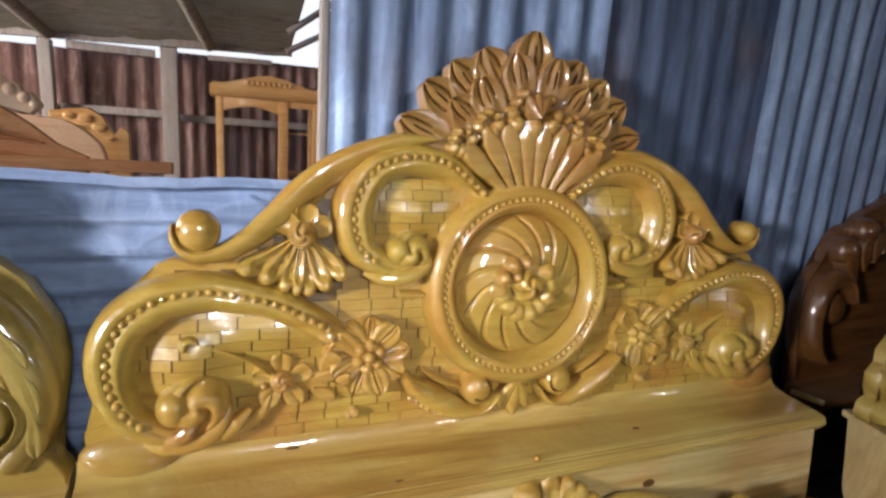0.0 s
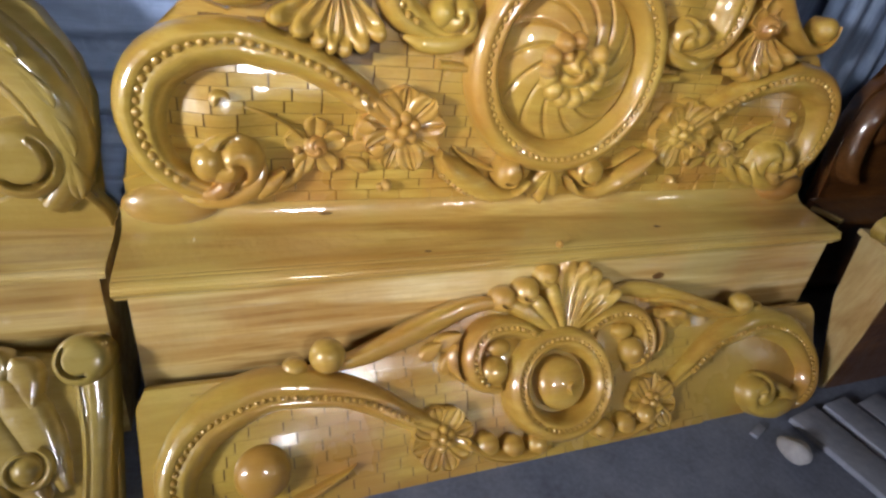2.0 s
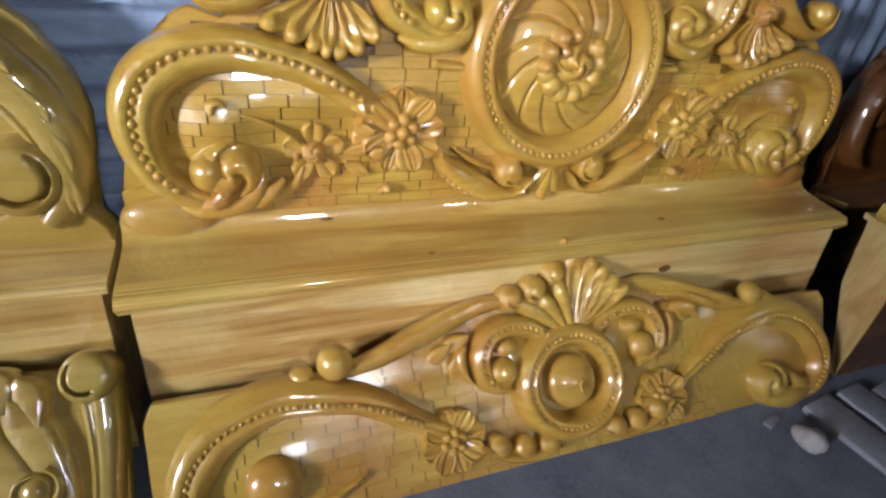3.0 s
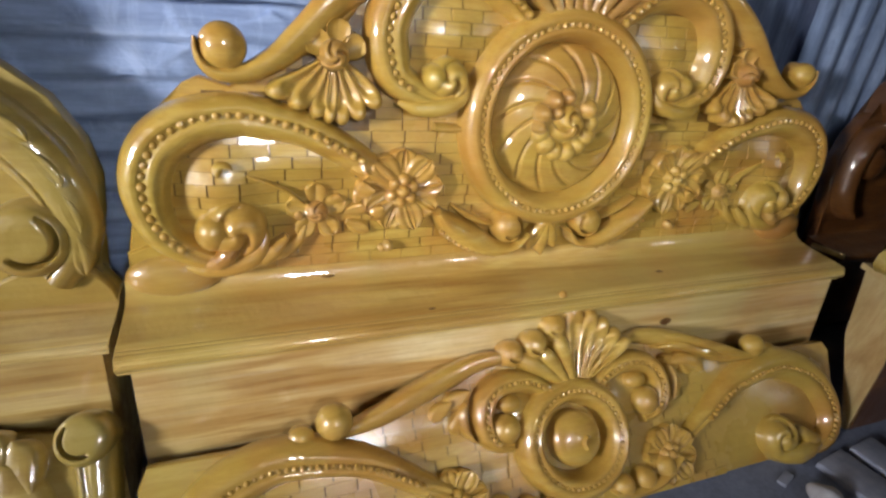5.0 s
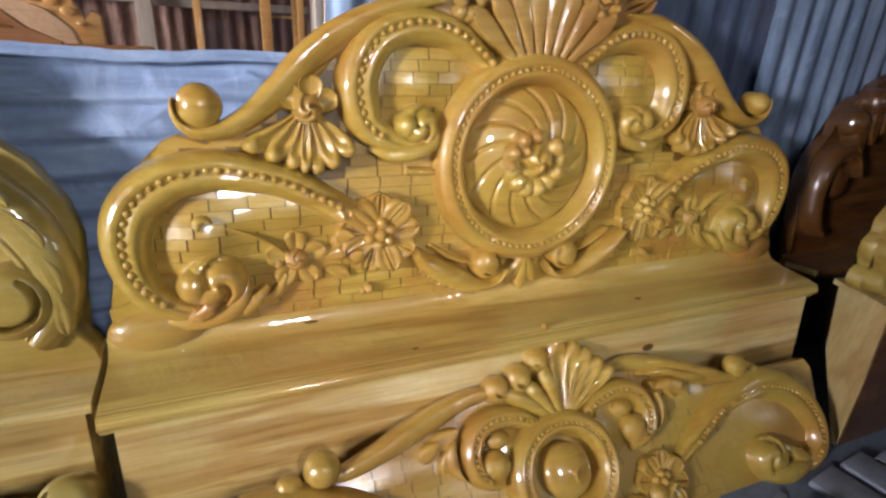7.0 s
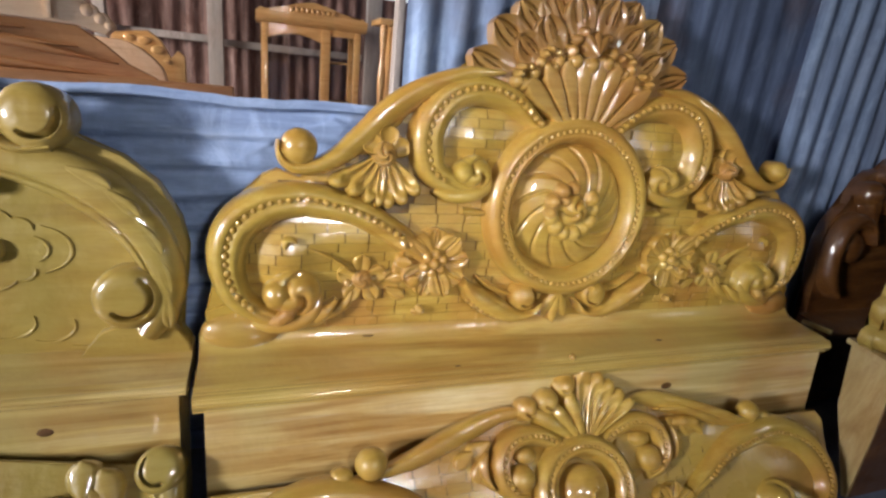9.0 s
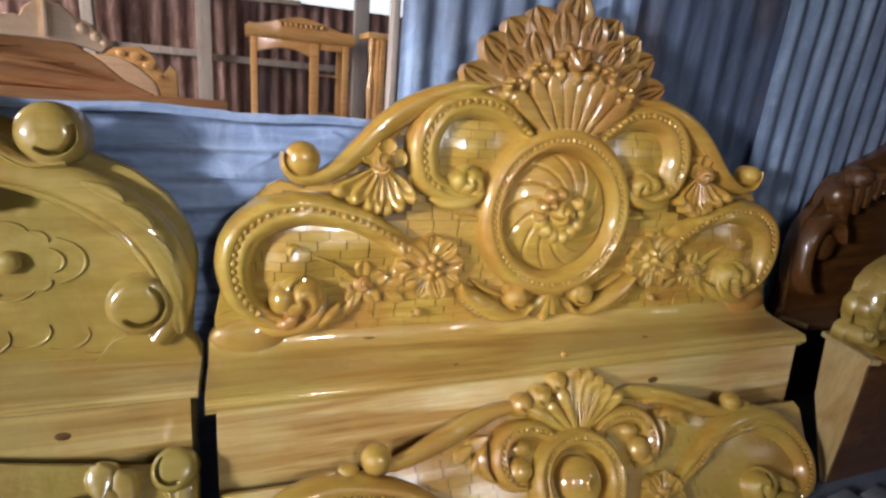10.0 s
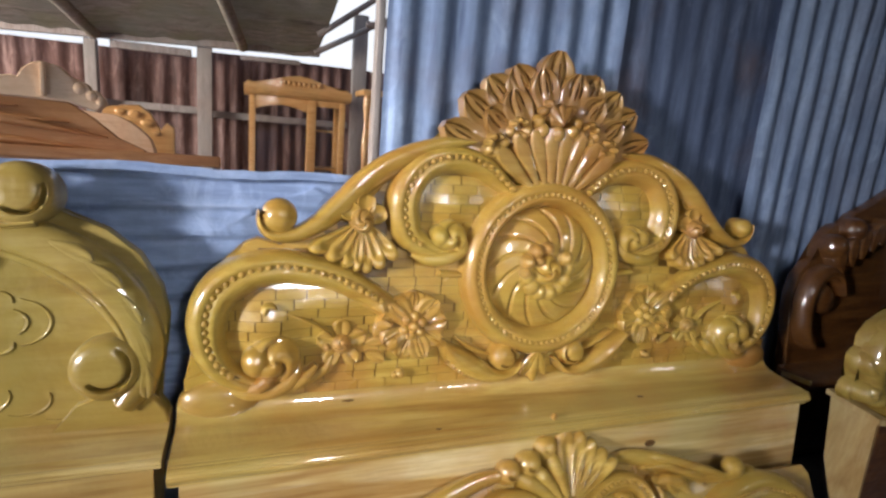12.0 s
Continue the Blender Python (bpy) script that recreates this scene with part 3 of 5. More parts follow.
# --- the shed: floor, tin walls, roof ---
def corrugated(x0, x1, z0, z1, pitch, amp, y, axis="x", dents=0.0, seed=0, steps=8, rows=14):
    """A corrugated sheet facing -y; the waves run across x, or across z. Two skins, 1.5 mm apart."""
    rng = random.Random(seed)
    spots = [(rng.uniform(x0, x1), rng.uniform(z0, z1), rng.uniform(0.04, 0.14), rng.uniform(-1, 1)) for _ in range(26)]
    facets = axis == "z"
    span, cross = ((x1 - x0), (z1 - z0)) if axis == "x" else ((z1 - z0), (x1 - x0))
    nu = max(8, int(span / pitch * steps))
    nv = rows
    bm = bmesh.new()

    def point(i, j, off):
        u, v = span * i / nu, cross * j / nv
        x, z = (x0 + u, z0 + v) if axis == "x" else (x0 + v, z0 + u)
        d = amp * math.cos(2 * math.pi * (u + (0.022 * noise.noise(Vector((x * 2.2, z * 1.5, 6.0))) if facets else 0.0)) / pitch)
        for sx, sz, r, a in spots:
            q = ((x - sx) ** 2 + (z - sz) ** 2) / (r * r)
            if q < 6:
                d += dents * a * math.exp(-q)
        if facets:
            f = ((u + 0.014 * noise.noise(Vector((x * 2.2, z * 1.5, 6.0)))) / pitch) % 1.0
            lap = f / 0.78 if f < 0.78 else (1.0 - f) / 0.22
            d = amp * (1.5 * lap - 0.75) * (0.55 + 0.8 * abs(noise.noise(Vector((x * 1.7, z * 2.3, 3.0))))) + 0.5 * dents * noise.noise(Vector((x * 1.4, z * 2.0, 9.0)))
            near, cells = noise.voronoi(Vector((x * 6.0 + 1.5 * z, z * 9.0, 5.0 + 0.3 * noise.noise(Vector((x * 3, z * 3, 0))))))
            cell = cells[0]
            fold = noise.noise(cell * 7.1) * (x * 6.0 + 1.5 * z - cell.x) + noise.noise(cell * 3.3 + Vector((5, 1, 2))) * (z * 9.0 - cell.y)
            d += 0.9 * dents * fold + 0.5 * dents * (near[1] - near[0]) - 0.2 * dents
            z += 0.016 * (z / z1) ** 6 * noise.noise(Vector((x * 4.0, 0, 2.0)))
        return (x, y + d + off, z)
    grids = []
    for off in (0.0, 0.0015):
        grids.append([[bm.verts.new(point(i, j, off)) for j in range(nv + 1)] for i in range(nu + 1)])
    for g in grids:
        for i in range(nu):
            for j in range(nv):
                bm.faces.new((g[i][j], g[i + 1][j], g[i + 1][j + 1], g[i][j + 1]))
    a, b = grids
    for i in range(nu):
        for j in (0, nv):
            bm.faces.new((a[i][j], a[i + 1][j], b[i + 1][j], b[i][j]))
    for j in range(nv):
        for i in (0, nu):
            bm.faces.new((a[i][j], a[i][j + 1], b[i][j + 1], b[i][j]))
    return bm


def setting(name, bm, mat, label, category):
    return tagged(part(name, bm, mat), label, category, "", "structure")


WALL_Y = 0.37
setting("floor", box(-5.0, 4.0, -5.0, 7.0, -0.10, 0.0, 0), EARTH, "grey trodden dusty shed floor", "floor")
tin_wall = thing("wall_north", Matrix(), "blue-grey vertically corrugated tin wall with rust-stained sheets", "wall", "", "structure")
for k, (a, b, seed) in enumerate([(-0.478, 0.30, 3), (0.26, 1.02, 5), (0.95, 1.75, 8), (1.68, 2.9, 9)]):
    part("tin_sheet", corrugated(a, b, 0.0, 2.6, (0.104, 0.098, 0.092, 0.098)[k], (0.0105, 0.0038, 0.0085, 0.0085)[k], WALL_Y + (0.012 if k % 2 else 0.0) - (0.02 if k == 2 else 0), "x", 0.007, seed, 10, 24), (TIN, TIN_DARK, TIN_CLEAN, TIN)[k], tin_wall)
low_wall = thing("wall_north_low", Matrix(), "low fence of pale blue dented tin with level corrugations", "wall", "", "structure")
part("tin_sheet", corrugated(-4.7, -1.88, 0.0, 1.075, 0.082, 0.013, WALL_Y + 0.045, "z", 0.012, 21, 10, 60), TIN_LOW, low_wall)
part("tin_sheet", corrugated(-1.95, -0.465, 0.0, 1.080, 0.082, 0.013, WALL_Y + 0.035, "z", 0.017, 22, 16, 170), TIN_LOW, low_wall)
bm = moulding([(-0.004 + WALL_Y, 1.07), (WALL_Y + 0.004, 1.092), (WALL_Y + 0.045, 1.086), (WALL_Y + 0.05, 1.06), (WALL_Y + 0.044, 1.06), (WALL_Y + 0.04, 1.08), (WALL_Y + 0.008, 1.086), (WALL_Y + 0.002, 1.066)], -4.7, -0.465, 260)
for v in bm.verts:
    v.co.z += 0.012 * noise.noise(Vector((v.co.x * 4.0, 0, 2.0))) + 0.004 * noise.noise(Vector((v.co.x * 17.0, 3, 2.0)))
    v.co.y += 0.014 * noise.noise(Vector((v.co.x * 3.5, v.co.z * 9, 7.0))) + 0.005 * noise.noise(Vector((v.co.x * 13.0, 1, 7.0)))
part("folded_edge", bm, TIN_LOW, low_wall)
edge_post = thing("tin_edge_post", Matrix(), "weathered grey timber post at the tin sheet's edge", "post", "", "structure")
part("post_body", box(-0.494, -0.474, WALL_Y + 0.045, WALL_Y + 0.10, 0.0, 2.6, 0.004), POST, edge_post)
for name, dims in (("wall_east", (2.9, 3.0, -1.95, 5.0, 0.0, 2.8)), ("wall_east_1", (2.9, 3.0, -3.1, -2.45, 0.0, 2.8)), ("wall_east_2", (2.9, 3.0, -2.45, -1.95, 0.0, 1.45)), ("wall_east_3", (2.9, 3.0, -2.45, -1.95, 1.95, 2.8)),
                   ("wall_south", (-4.75, -0.9, -3.1, -3.02, 0.0, 2.8)), ("wall_south_1", (-0.9, 0.3, -3.1, -3.02, 0.0, 1.5)), ("wall_south_2", (-0.9, 0.3, -3.1, -3.02, 2.2, 2.8)),
                   ("wall_south_3", (0.3, 0.85, -3.1, -3.02, 0.0, 2.8)), ("wall_south_4", (0.85, 1.3, -3.1, -3.02, 0.0, 1.38)), ("wall_south_5", (0.85, 1.3, -3.1, -3.02, 1.86, 2.8)), ("wall_south_6", (1.3, 2.9, -3.1, -3.02, 0.0, 2.8))):
    setting(name, box(*dims, 0), BACK, "dim brown board wall beside a window opening", "wall")
for name, dims in (("wall_west", (-4.75, -4.6, -1.3, WALL_Y, 0.0, 2.8)), ("wall_west_1", (-4.75, -4.6, -3.02, -2.7, 0.0, 2.8)), ("wall_west_2", (-4.75, -4.6, -2.7, -1.3, 0.0, 1.2)), ("wall_west_3", (-4.75, -4.6, -2.7, -1.3, 2.35, 2.8))):
    setting(name, box(*dims, 0), BACK, "dim brown board wall beside the side opening", "wall")
setting("ceiling", box(-4.75, 3.0, -3.1, WALL_Y + 0.1, 2.62, 2.70, 0), BACK, "dim brown boarded ceiling", "ceiling")


# --- carved bed boards ---
def carved_headboard():
    lean = pose(0, 0, 0.417) @ pose(0, 0, 0, -5.3) @ pose(0, 0.172, 0)
    hb = thing("headboard", lean, "golden varnished carved wooden headboard with medallion leaning on the tin wall", "headboard")
    half = [(-0.985, 0.06), (-0.985, 0.10), (-0.978, 0.13), (-0.985, 0.17), (-0.965, 0.26), (-0.975, 0.36), (-0.945, 0.425), (-0.905, 0.465), (-0.862, 0.498), (-0.846, 0.524), (-0.815, 0.538),
            (-0.76, 0.52), (-0.70, 0.55), (-0.63, 0.61), (-0.56, 0.68), (-0.49, 0.735), (-0.40, 0.775), (-0.335, 0.815), (-0.300, 0.850), (-0.255, 0.905), (-0.205, 0.950),
            (-0.150, 0.985), (-0.085, 1.005), (0.0, 1.045)]
    outline = mirrored(half)
    part("back_panel", board(outline, 0.0, 0.045), GOLD, hb)

    # sloping shelf, beaded front edge and lower board
    cove = [(-0.003 - 0.045 * (1 - math.cos(a)), 0.118 - 0.050 * math.sin(a)) for a in np.linspace(0, 1.40, 9)]
    prof = [(0.03, 0.02), (0.03, 0.118)] + cove + [(-0.07, 0.0620), (-0.11, 0.0560), (-0.150, 0.0500), (-0.168, 0.0475), (-0.170, 0.0445), (-0.173, 0.0460), (-0.178, 0.0450), (-0.180, 0.0420), (-0.183, 0.0435),
            (-0.189, 0.0420), (-0.194, 0.0385), (-0.1915, 0.0355), (-0.196, 0.0335), (-0.198, 0.0290), (-0.1945, 0.0265), (-0.199, 0.0240), (-0.199, 0.0190), (-0.195, 0.0150), (-0.192, 0.0100), (-0.183, 0.0060), (-0.183, 0.0), (-0.05, 0.0), (0.03, 0.0)]
    part("ledge", moulding(prof, -1.0, 1.0, 6), LEDGE, hb, "sloping pale wooden ledge with beaded front edge")
    bm = moulding([(0.045, -0.40), (0.045, 0.0), (-0.182, -0.001), (-0.182, -0.40)], -0.977, 0.975, 4)
    part("lower_board", bm, PLANK, hb, "plain pale grained plank below the ledge")
    for s in (-1, 1):
        end = board([(s * 0.84, 0.05), (s * 0.982, 0.048), (s * 0.985, 0.062), (s * 0.979, 0.080), (s * 0.990, 0.098), (s * 0.991, 0.115), (s * 0.978, 0.133), (s * 0.984, 0.150), (s * 0.985, 0.180), (s * 0.90, 0.21), (s * 0.84, 0.16)], -0.007, 0.0)
        part("end_block", end, GOLD, hb)
        bm = bmesh.new()
        dome(bm, 0.900 * s, 0.122, 0.098, 0.036, 1, 36, 12, sy=0.52, rim=0.0)
        part("end_boss", bm, HONEY, hb, "smooth brown-stained end swelling")
    # knots in the planks
    for x, y, z, r in ((-0.575, -0.012, 0.090, 0.013), (-0.357, -0.150, 0.0485, 0.012), (0.34, -0.110, 0.0565, 0.009)):
        bm = bmesh.new()
        bmesh.ops.create_uvsphere(bm, u_segments=16, v_segments=6, radius=r, matrix=Matrix.Translation((x, y, z)) @ Matrix.Diagonal((1.3, 0.8, 0.12, 1)))
        part("knot", bm, KNOT, hb, "dark knot in the plank")

    for x, z, r in ((0.332, -0.064, 0.014), (-0.62, -0.22, 0.011)):
        bm = bmesh.new()
        bmesh.ops.create_uvsphere(bm, u_segments=16, v_segments=6, radius=r, matrix=Matrix.Translation((x, -0.182, z)) @ Matrix.Diagonal((1.5, 0.12, 0.8, 1)))
        part("knot", bm, KNOT, hb, "dark knot in the plank")
    # beaded scrolls on both sides
    low = [(-0.41, 0.305), (-0.455, 0.345), (-0.511, 0.383), (-0.579, 0.422), (-0.624, 0.443), (-0.69, 0.462), (-0.744, 0.472), (-0.798, 0.468), (-0.842, 0.457), (-0.886, 0.430),
           (-0.914, 0.397), (-0.931, 0.350), (-0.932, 0.302), (-0.919, 0.252), (-0.894, 0.213), (-0.862, 0.187), (-0.82, 0.166), (-0.775, 0.160)]
    up = [(-0.29, 0.503), (-0.335, 0.506), (-0.386, 0.526), (-0.424, 0.550), (-0.441, 0.592), (-0.446, 0.628), (-0.442, 0.662), (-0.425, 0.702), (-0.40, 0.736), (-0.368, 0.756),
          (-0.318, 0.770), (-0.266, 0.769), (-0.212, 0.753), (-0.170, 0.725), (-0.134, 0.696), (-0.105, 0.668)]
    edge = [(-0.813, 0.612), (-0.814, 0.585), (-0.802, 0.558), (-0.772, 0.541), (-0.722, 0.545), (-0.665, 0.574), (-0.61, 0.622), (-0.545, 0.688), (-0.48, 0.737), (-0.41, 0.772), (-0.34, 0.798), (-0.25, 0.812)]
    for s in (1, -1):
        scroll(hb, "lower_scroll", low, [0.022, 0.032, 0.036, 0.040, 0.047, 0.044, 0.030], [0.035, 0.045, 0.046, 0.056, 0.066, 0.054, 0.028, 0.02],
               [0.035, 0.045, 0.055, 0.060, 0.060, 0.055, 0.045], False, GOLD, 47, s, 0.0090, (0.13, 0.90), "beaded rolled scroll")
        scroll(hb, "upper_scroll", up, [0.02, 0.032, 0.046, 0.048, 0.040, 0.032, 0.028, 0.02], [0.02, 0.04, 0.058, 0.056, 0.052, 0.050, 0.04, 0.022],
               [0.040, 0.055, 0.058, 0.058, 0.052, 0.045, 0.03], True, GOLD, 34, s, 0.0087, (0.17, 0.95), "beaded rolled scroll")
        bm = bmesh.new()
        ribbon(bm, edge, [0.004, 0.016, 0.026, 0.032, 0.034, 0.034, 0.032, 0.024, 0.006], [0.004, 0.012, 0.018, 0.026, 0.030, 0.032, 0.030, 0.020, 0.004], lambda t, q: 0.050 * (0.55 + 0.45 * (1 - abs(q) ** 3)) - 0.010 * q, 90, 17, s)
        part("edge_moulding", bm, GOLD, hb)
        bm = bmesh.new()
        dome(bm, -0.764 if s == 1 else -0.782, 0.597, 0.044 if s == 1 else 0.034, 0.068 if s == 1 else 0.060, s, 28, 10)
        part("corner_ball", bm, GOLD, hb, "rolled corner ball")
        inner_edge = [(-0.60, 0.60), (-0.565, 0.645), (-0.53, 0.665), (-0.50, 0.70), (-0.45, 0.735), (-0.39, 0.765)]
        bm = bmesh.new()
        ribbon(bm, inner_edge, [0.003, 0.01, 0.012, 0.010, 0.006, 0.002], [0.003, 0.01, 0.012, 0.010, 0.006, 0.002], round_height(0.026, 0, 0.4), 40, 9, s)
        part("inner_fillet", bm, GOLD, hb)
        # shell with fluted drops
        shell = swirl(hb, "shell_drop", -0.556, 0.590, 0.033, 0.074, HONEY, s, 60, 3, 1, "carved bud with fluted drops")
        for x, z, a in ((-0.585, 0.612, 145), (-0.548, 0.631, 85), (-0.521, 0.606, 25)):
            bm = bmesh.new()
            petal_mesh(bm, x - 0.026 * math.cos(radians(a)), z - 0.026 * math.sin(radians(a)), a, 0.054, 0.056, 0.046, 0.052, -0.012, 0, s, 14, 13, 0.62, 0.5)
            part("petal", bm, GOLD, shell)
        for k, (tx, tz, w0) in enumerate(((-0.692, 0.512, 0.021), (-0.646, 0.487, 0.022), (-0.601, 0.465, 0.020), (-0.571, 0.454, 0.015), (-0.541, 0.449, 0.020), (-0.502, 0.460, 0.021), (-0.462, 0.486, 0.021))):
            flute(shell, (-0.556 + 0.10 * (tx + 0.556), 0.583), (tx, tz), w0, 0.034 + 0.002 * (k % 2), 0.056 + 0.003 * (k % 2), GOLD, s)
        # curls at the scroll ends
        c = swirl(hb, "lower_curl", -0.772, 0.226, 0.068, 0.070, GOLD, s, 215, 2, 1, "rolled curl of two winding lobes with leafy tails", SINK, 0.50, 0.42)
        bm = bmesh.new()
        dome(bm, -0.816, 0.226, 0.036, 0.073, s, 24, 9, sy=1.15)
        part("curl_head", bm, GOLD, c)
        lobe(c, "leaf_lobe", [(-0.712, 0.226), (-0.716, 0.196), (-0.738, 0.164), (-0.782, 0.145), (-0.835, 0.140), (-0.875, 0.150)], [0.008, 0.018, 0.022, 0.020, 0.016, 0.006], 0.056, GOLD, s)
        lobe(c, "leaf_lobe", [(-0.770, 0.200), (-0.784, 0.182), (-0.806, 0.164), (-0.838, 0.152)], [0.010, 0.018, 0.016, 0.006], 0.068, HONEY, s)
        lobe(c, "leaf_lobe", [(-0.664, 0.202), (-0.684, 0.182), (-0.712, 0.160), (-0.752, 0.136)], [0.006, 0.016, 0.016, 0.004], 0.048, GOLD, s)
        lobe(c, "leaf_lobe", [(-0.622, 0.222), (-0.642, 0.186), (-0.676, 0.160), (-0.708, 0.146)], [0.004, 0.014, 0.014, 0.004], 0.026, GOLD, s)
        c = swirl(hb, "upper_curl", -0.306, 0.550, 0.050, 0.068, GOLD, s, 215, 2, 1, "rolled curl of two winding lobes", SINK, 0.50, 0.42)
        bm = bmesh.new()
        dome(bm, -0.340, 0.553, 0.027, 0.070, s, 22, 8, sy=1.15)
        part("curl_head", bm, GOLD, c)
        lobe(c, "leaf_lobe", [(-0.262, 0.545), (-0.266, 0.520), (-0.285, 0.502), (-0.325, 0.490), (-0.375, 0.488), (-0.42, 0.500)], [0.006, 0.014, 0.018, 0.018, 0.015, 0.005], 0.060, GOLD, s)
        # flowers
        flower(hb, "sunflower", -0.402, 0.299, 0.096, 9, 0.070, 0.044, GOLD, s, 8, 5, True, "broad carved sunflower")
        fl = flower(hb, "small_flower", -0.597, 0.253, 0.066, 5, 0.050, 0.021, GOLD, s, 18, 2, False, "small five-petalled carved flower")
        swirl(fl, "flower_eye", -0.597, 0.253, 0.027, 0.034, HONEY, s, 30, 3, 1)
        bm = bmesh.new()
        dome(bm, -0.637, 0.246, 0.011, 0.024, s, 10, 4)
        part("bud", bm, HONEY, fl)
        for a, x, z, L in ((8, -0.535, 0.25, 0.062), (-28, -0.53, 0.225, 0.06), (55, -0.51, 0.27, 0.05)):
            bm = bmesh.new()
            petal_mesh(bm, x, z, a, L, 0.036, 0.013, 0.010, 0.004, 2, s)
            part("leaf", bm, GOLD, fl)
        comma(fl, "bud", [(-0.797, 0.340), (-0.793, 0.362), (-0.776, 0.366), (-0.764, 0.355)], 0.013, 0.046, GOLD, s)
        bm = bmesh.new()
        ribbon(bm, [(-0.775, 0.350), (-0.72, 0.335), (-0.66, 0.305), (-0.625, 0.275)], [0.007, 0.005, 0.004], [0.007, 0.005, 0.004], round_height(0.030, 0, 0.5), 24, 7, s)
        part("stem", bm, GOLD, fl)
        bm = bmesh.new()
        dome(bm, -0.430, 0.158, 0.013, 0.03, s, 10, 4)
        dome(bm, -0.444, 0.152, 0.010, 0.022, s, 10, 4)
        part("nub", bm, HONEY, hb)
        for a in range(3):
            bm = bmesh.new()
            petal_mesh(bm, -0.49 + 0.02 * a, 0.345 - 0.04 * a, 130 + 50 * a, 0.04, 0.042, 0.04, 0.03, 0.006, 0, s)
            part("scroll_lobe", bm, GOLD, hb)
        # garland below the medallion
        bm = bmesh.new()
        ribbon(bm, [(-0.315, 0.245), (-0.275, 0.200), (-0.215, 0.160), (-0.150, 0.135), (-0.095, 0.140), (-0.062, 0.175)],
               [0.012, 0.036, 0.042, 0.032, 0.014, 0.006], [0.012, 0.030, 0.032, 0.026, 0.014, 0.004], round_height(0.060, 0.003, 0.2), 44, 19, s)
        g = part("garland", bm, GOLD, hb, "curved beaded garland")
        disc_volute(g, "garland_ball", -0.118 * s, 0.194, 0.043, 0.068, GOLD, 60 if s == 1 else 120, -1 if s == 1 else 1, "", 3.4, 2.4)
        beads(g, [(-0.300, 0.192), (-0.25, 0.157), (-0.20, 0.135), (-0.16, 0.124)], 0.0075, 0.052, 9, HONEY, s)
        bm = bmesh.new()
        ribbon(bm, [(-0.27, 0.255), (-0.225, 0.225), (-0.18, 0.205), (-0.14, 0.198)], [0.004, 0.010, 0.008, 0.003], [0.004, 0.010, 0.008, 0.003], round_height(0.036, 0, 0.4), 20, 7, s)
        part("garland_leaf", bm, GOLD, g)
        bm = bmesh.new()
        ribbon(bm, [(-0.33, 0.445), (-0.30, 0.442), (-0.265, 0.440)], [0.010, 0.012, 0.010], [0.010, 0.012, 0.010], round_height(0.034, 0, 0.3), 10, 7, s)
        part("bridge", bm, GOLD, hb)
    drop = None
    for a, L in ((-90, 0.112), (-66, 0.100), (-114, 0.100)):
        bm = bmesh.new()
        petal_mesh(bm, -0.008, 0.215, a, L, 0.040, 0.046, 0.024, 0.008, 0)
        if drop is None:
            drop = part("leaf_drop", bm, GOLD, hb)
        else:
            part("leaf", bm, GOLD, drop)

    # medallion
    cx, cz, r = 0.001, 0.458, 0.224
    ring = [(cx + r * math.cos(a), cz + r * math.sin(a)) for a in np.linspace(0, 2 * math.pi, 32, endpoint=False)]
    med = scroll(hb, "medallion_ring", ring, [0.044] * 4, [0.042] * 4, [0.060] * 4, False, GOLD, 70, 1, 0.0080, (0, 1), "round beaded medallion ring", True, 128)
    bm = bmesh.new()
    na, nrg = 390, 40
    grid = []
    for k in range(nrg + 1):
        q = k / nrg
        rr = 0.186 * q
        row = []
        for i in range(na):
            a = 2 * math.pi * i / na
            f = (13 * (i / na) - 2.6 * q) % 1.0
            cut = (0.002 * f - 0.009 * math.exp(-(min(f, 1 - f) / 0.075) ** 2)) * min(1, max(0, q - 0.22) * 5) * min(1, (1 - q) * 9)
            h = 0.006 + 0.044 * max(0.0, 1 - q ** 2.6) ** 0.6 + cut
            row.append(bm.verts.new((cx + rr * math.cos(a), -h, cz + rr * math.sin(a))))
        grid.append(row)
    for k in range(nrg):
        for i in range(na):
            j = (i + 1) % na
            if k == 0:
                bm.faces.new((grid[0][0], grid[1][i], grid[1][j])) if i else None
            else:
                bm.faces.new((grid[k][i], grid[k][j], grid[k + 1][j], grid[k + 1][i]))
    bmesh.ops.remove_doubles(bm, verts=bm.verts, dist=1e-6)
    part("medallion_dish", bm, GOLD, hb, "domed medallion dish with swirling cuts")
    ros = swirl(hb, "rosette", cx, cz, 0.050, 0.086, GOLD, 1, 20, 3, 1, "raised rosette bud of three winding lobes", 0.02, 0.34, 0.34)
    for k in range(8):
        a = radians(200 + 27 * k)
        bm = bmesh.new()
        dome(bm, cx + 0.070 * math.cos(a), cz + 0.070 * math.sin(a), 0.028, 0.066 + 0.004 * (k % 2), 1, 20, 6, base=0.03)
        part("rosette_petal", bm, GOLD, ros)
    for a, rr, r in ((98, 0.064, 0.022), (128, 0.070, 0.025), (160, 0.074, 0.024), (186, 0.076, 0.019), (142, 0.044, 0.020)):
        bm = bmesh.new()
        dome(bm, cx + rr * math.cos(radians(a)), cz + rr * math.sin(radians(a)), r, 0.082, 1, 16, 6, base=0.02)
        part("rosette_berry", bm, HONEY, ros)

    # crest: fan, flowers, leaves
    tips = [(0.004, 1.092, 0.006, 0.93, 0.118, 0)]
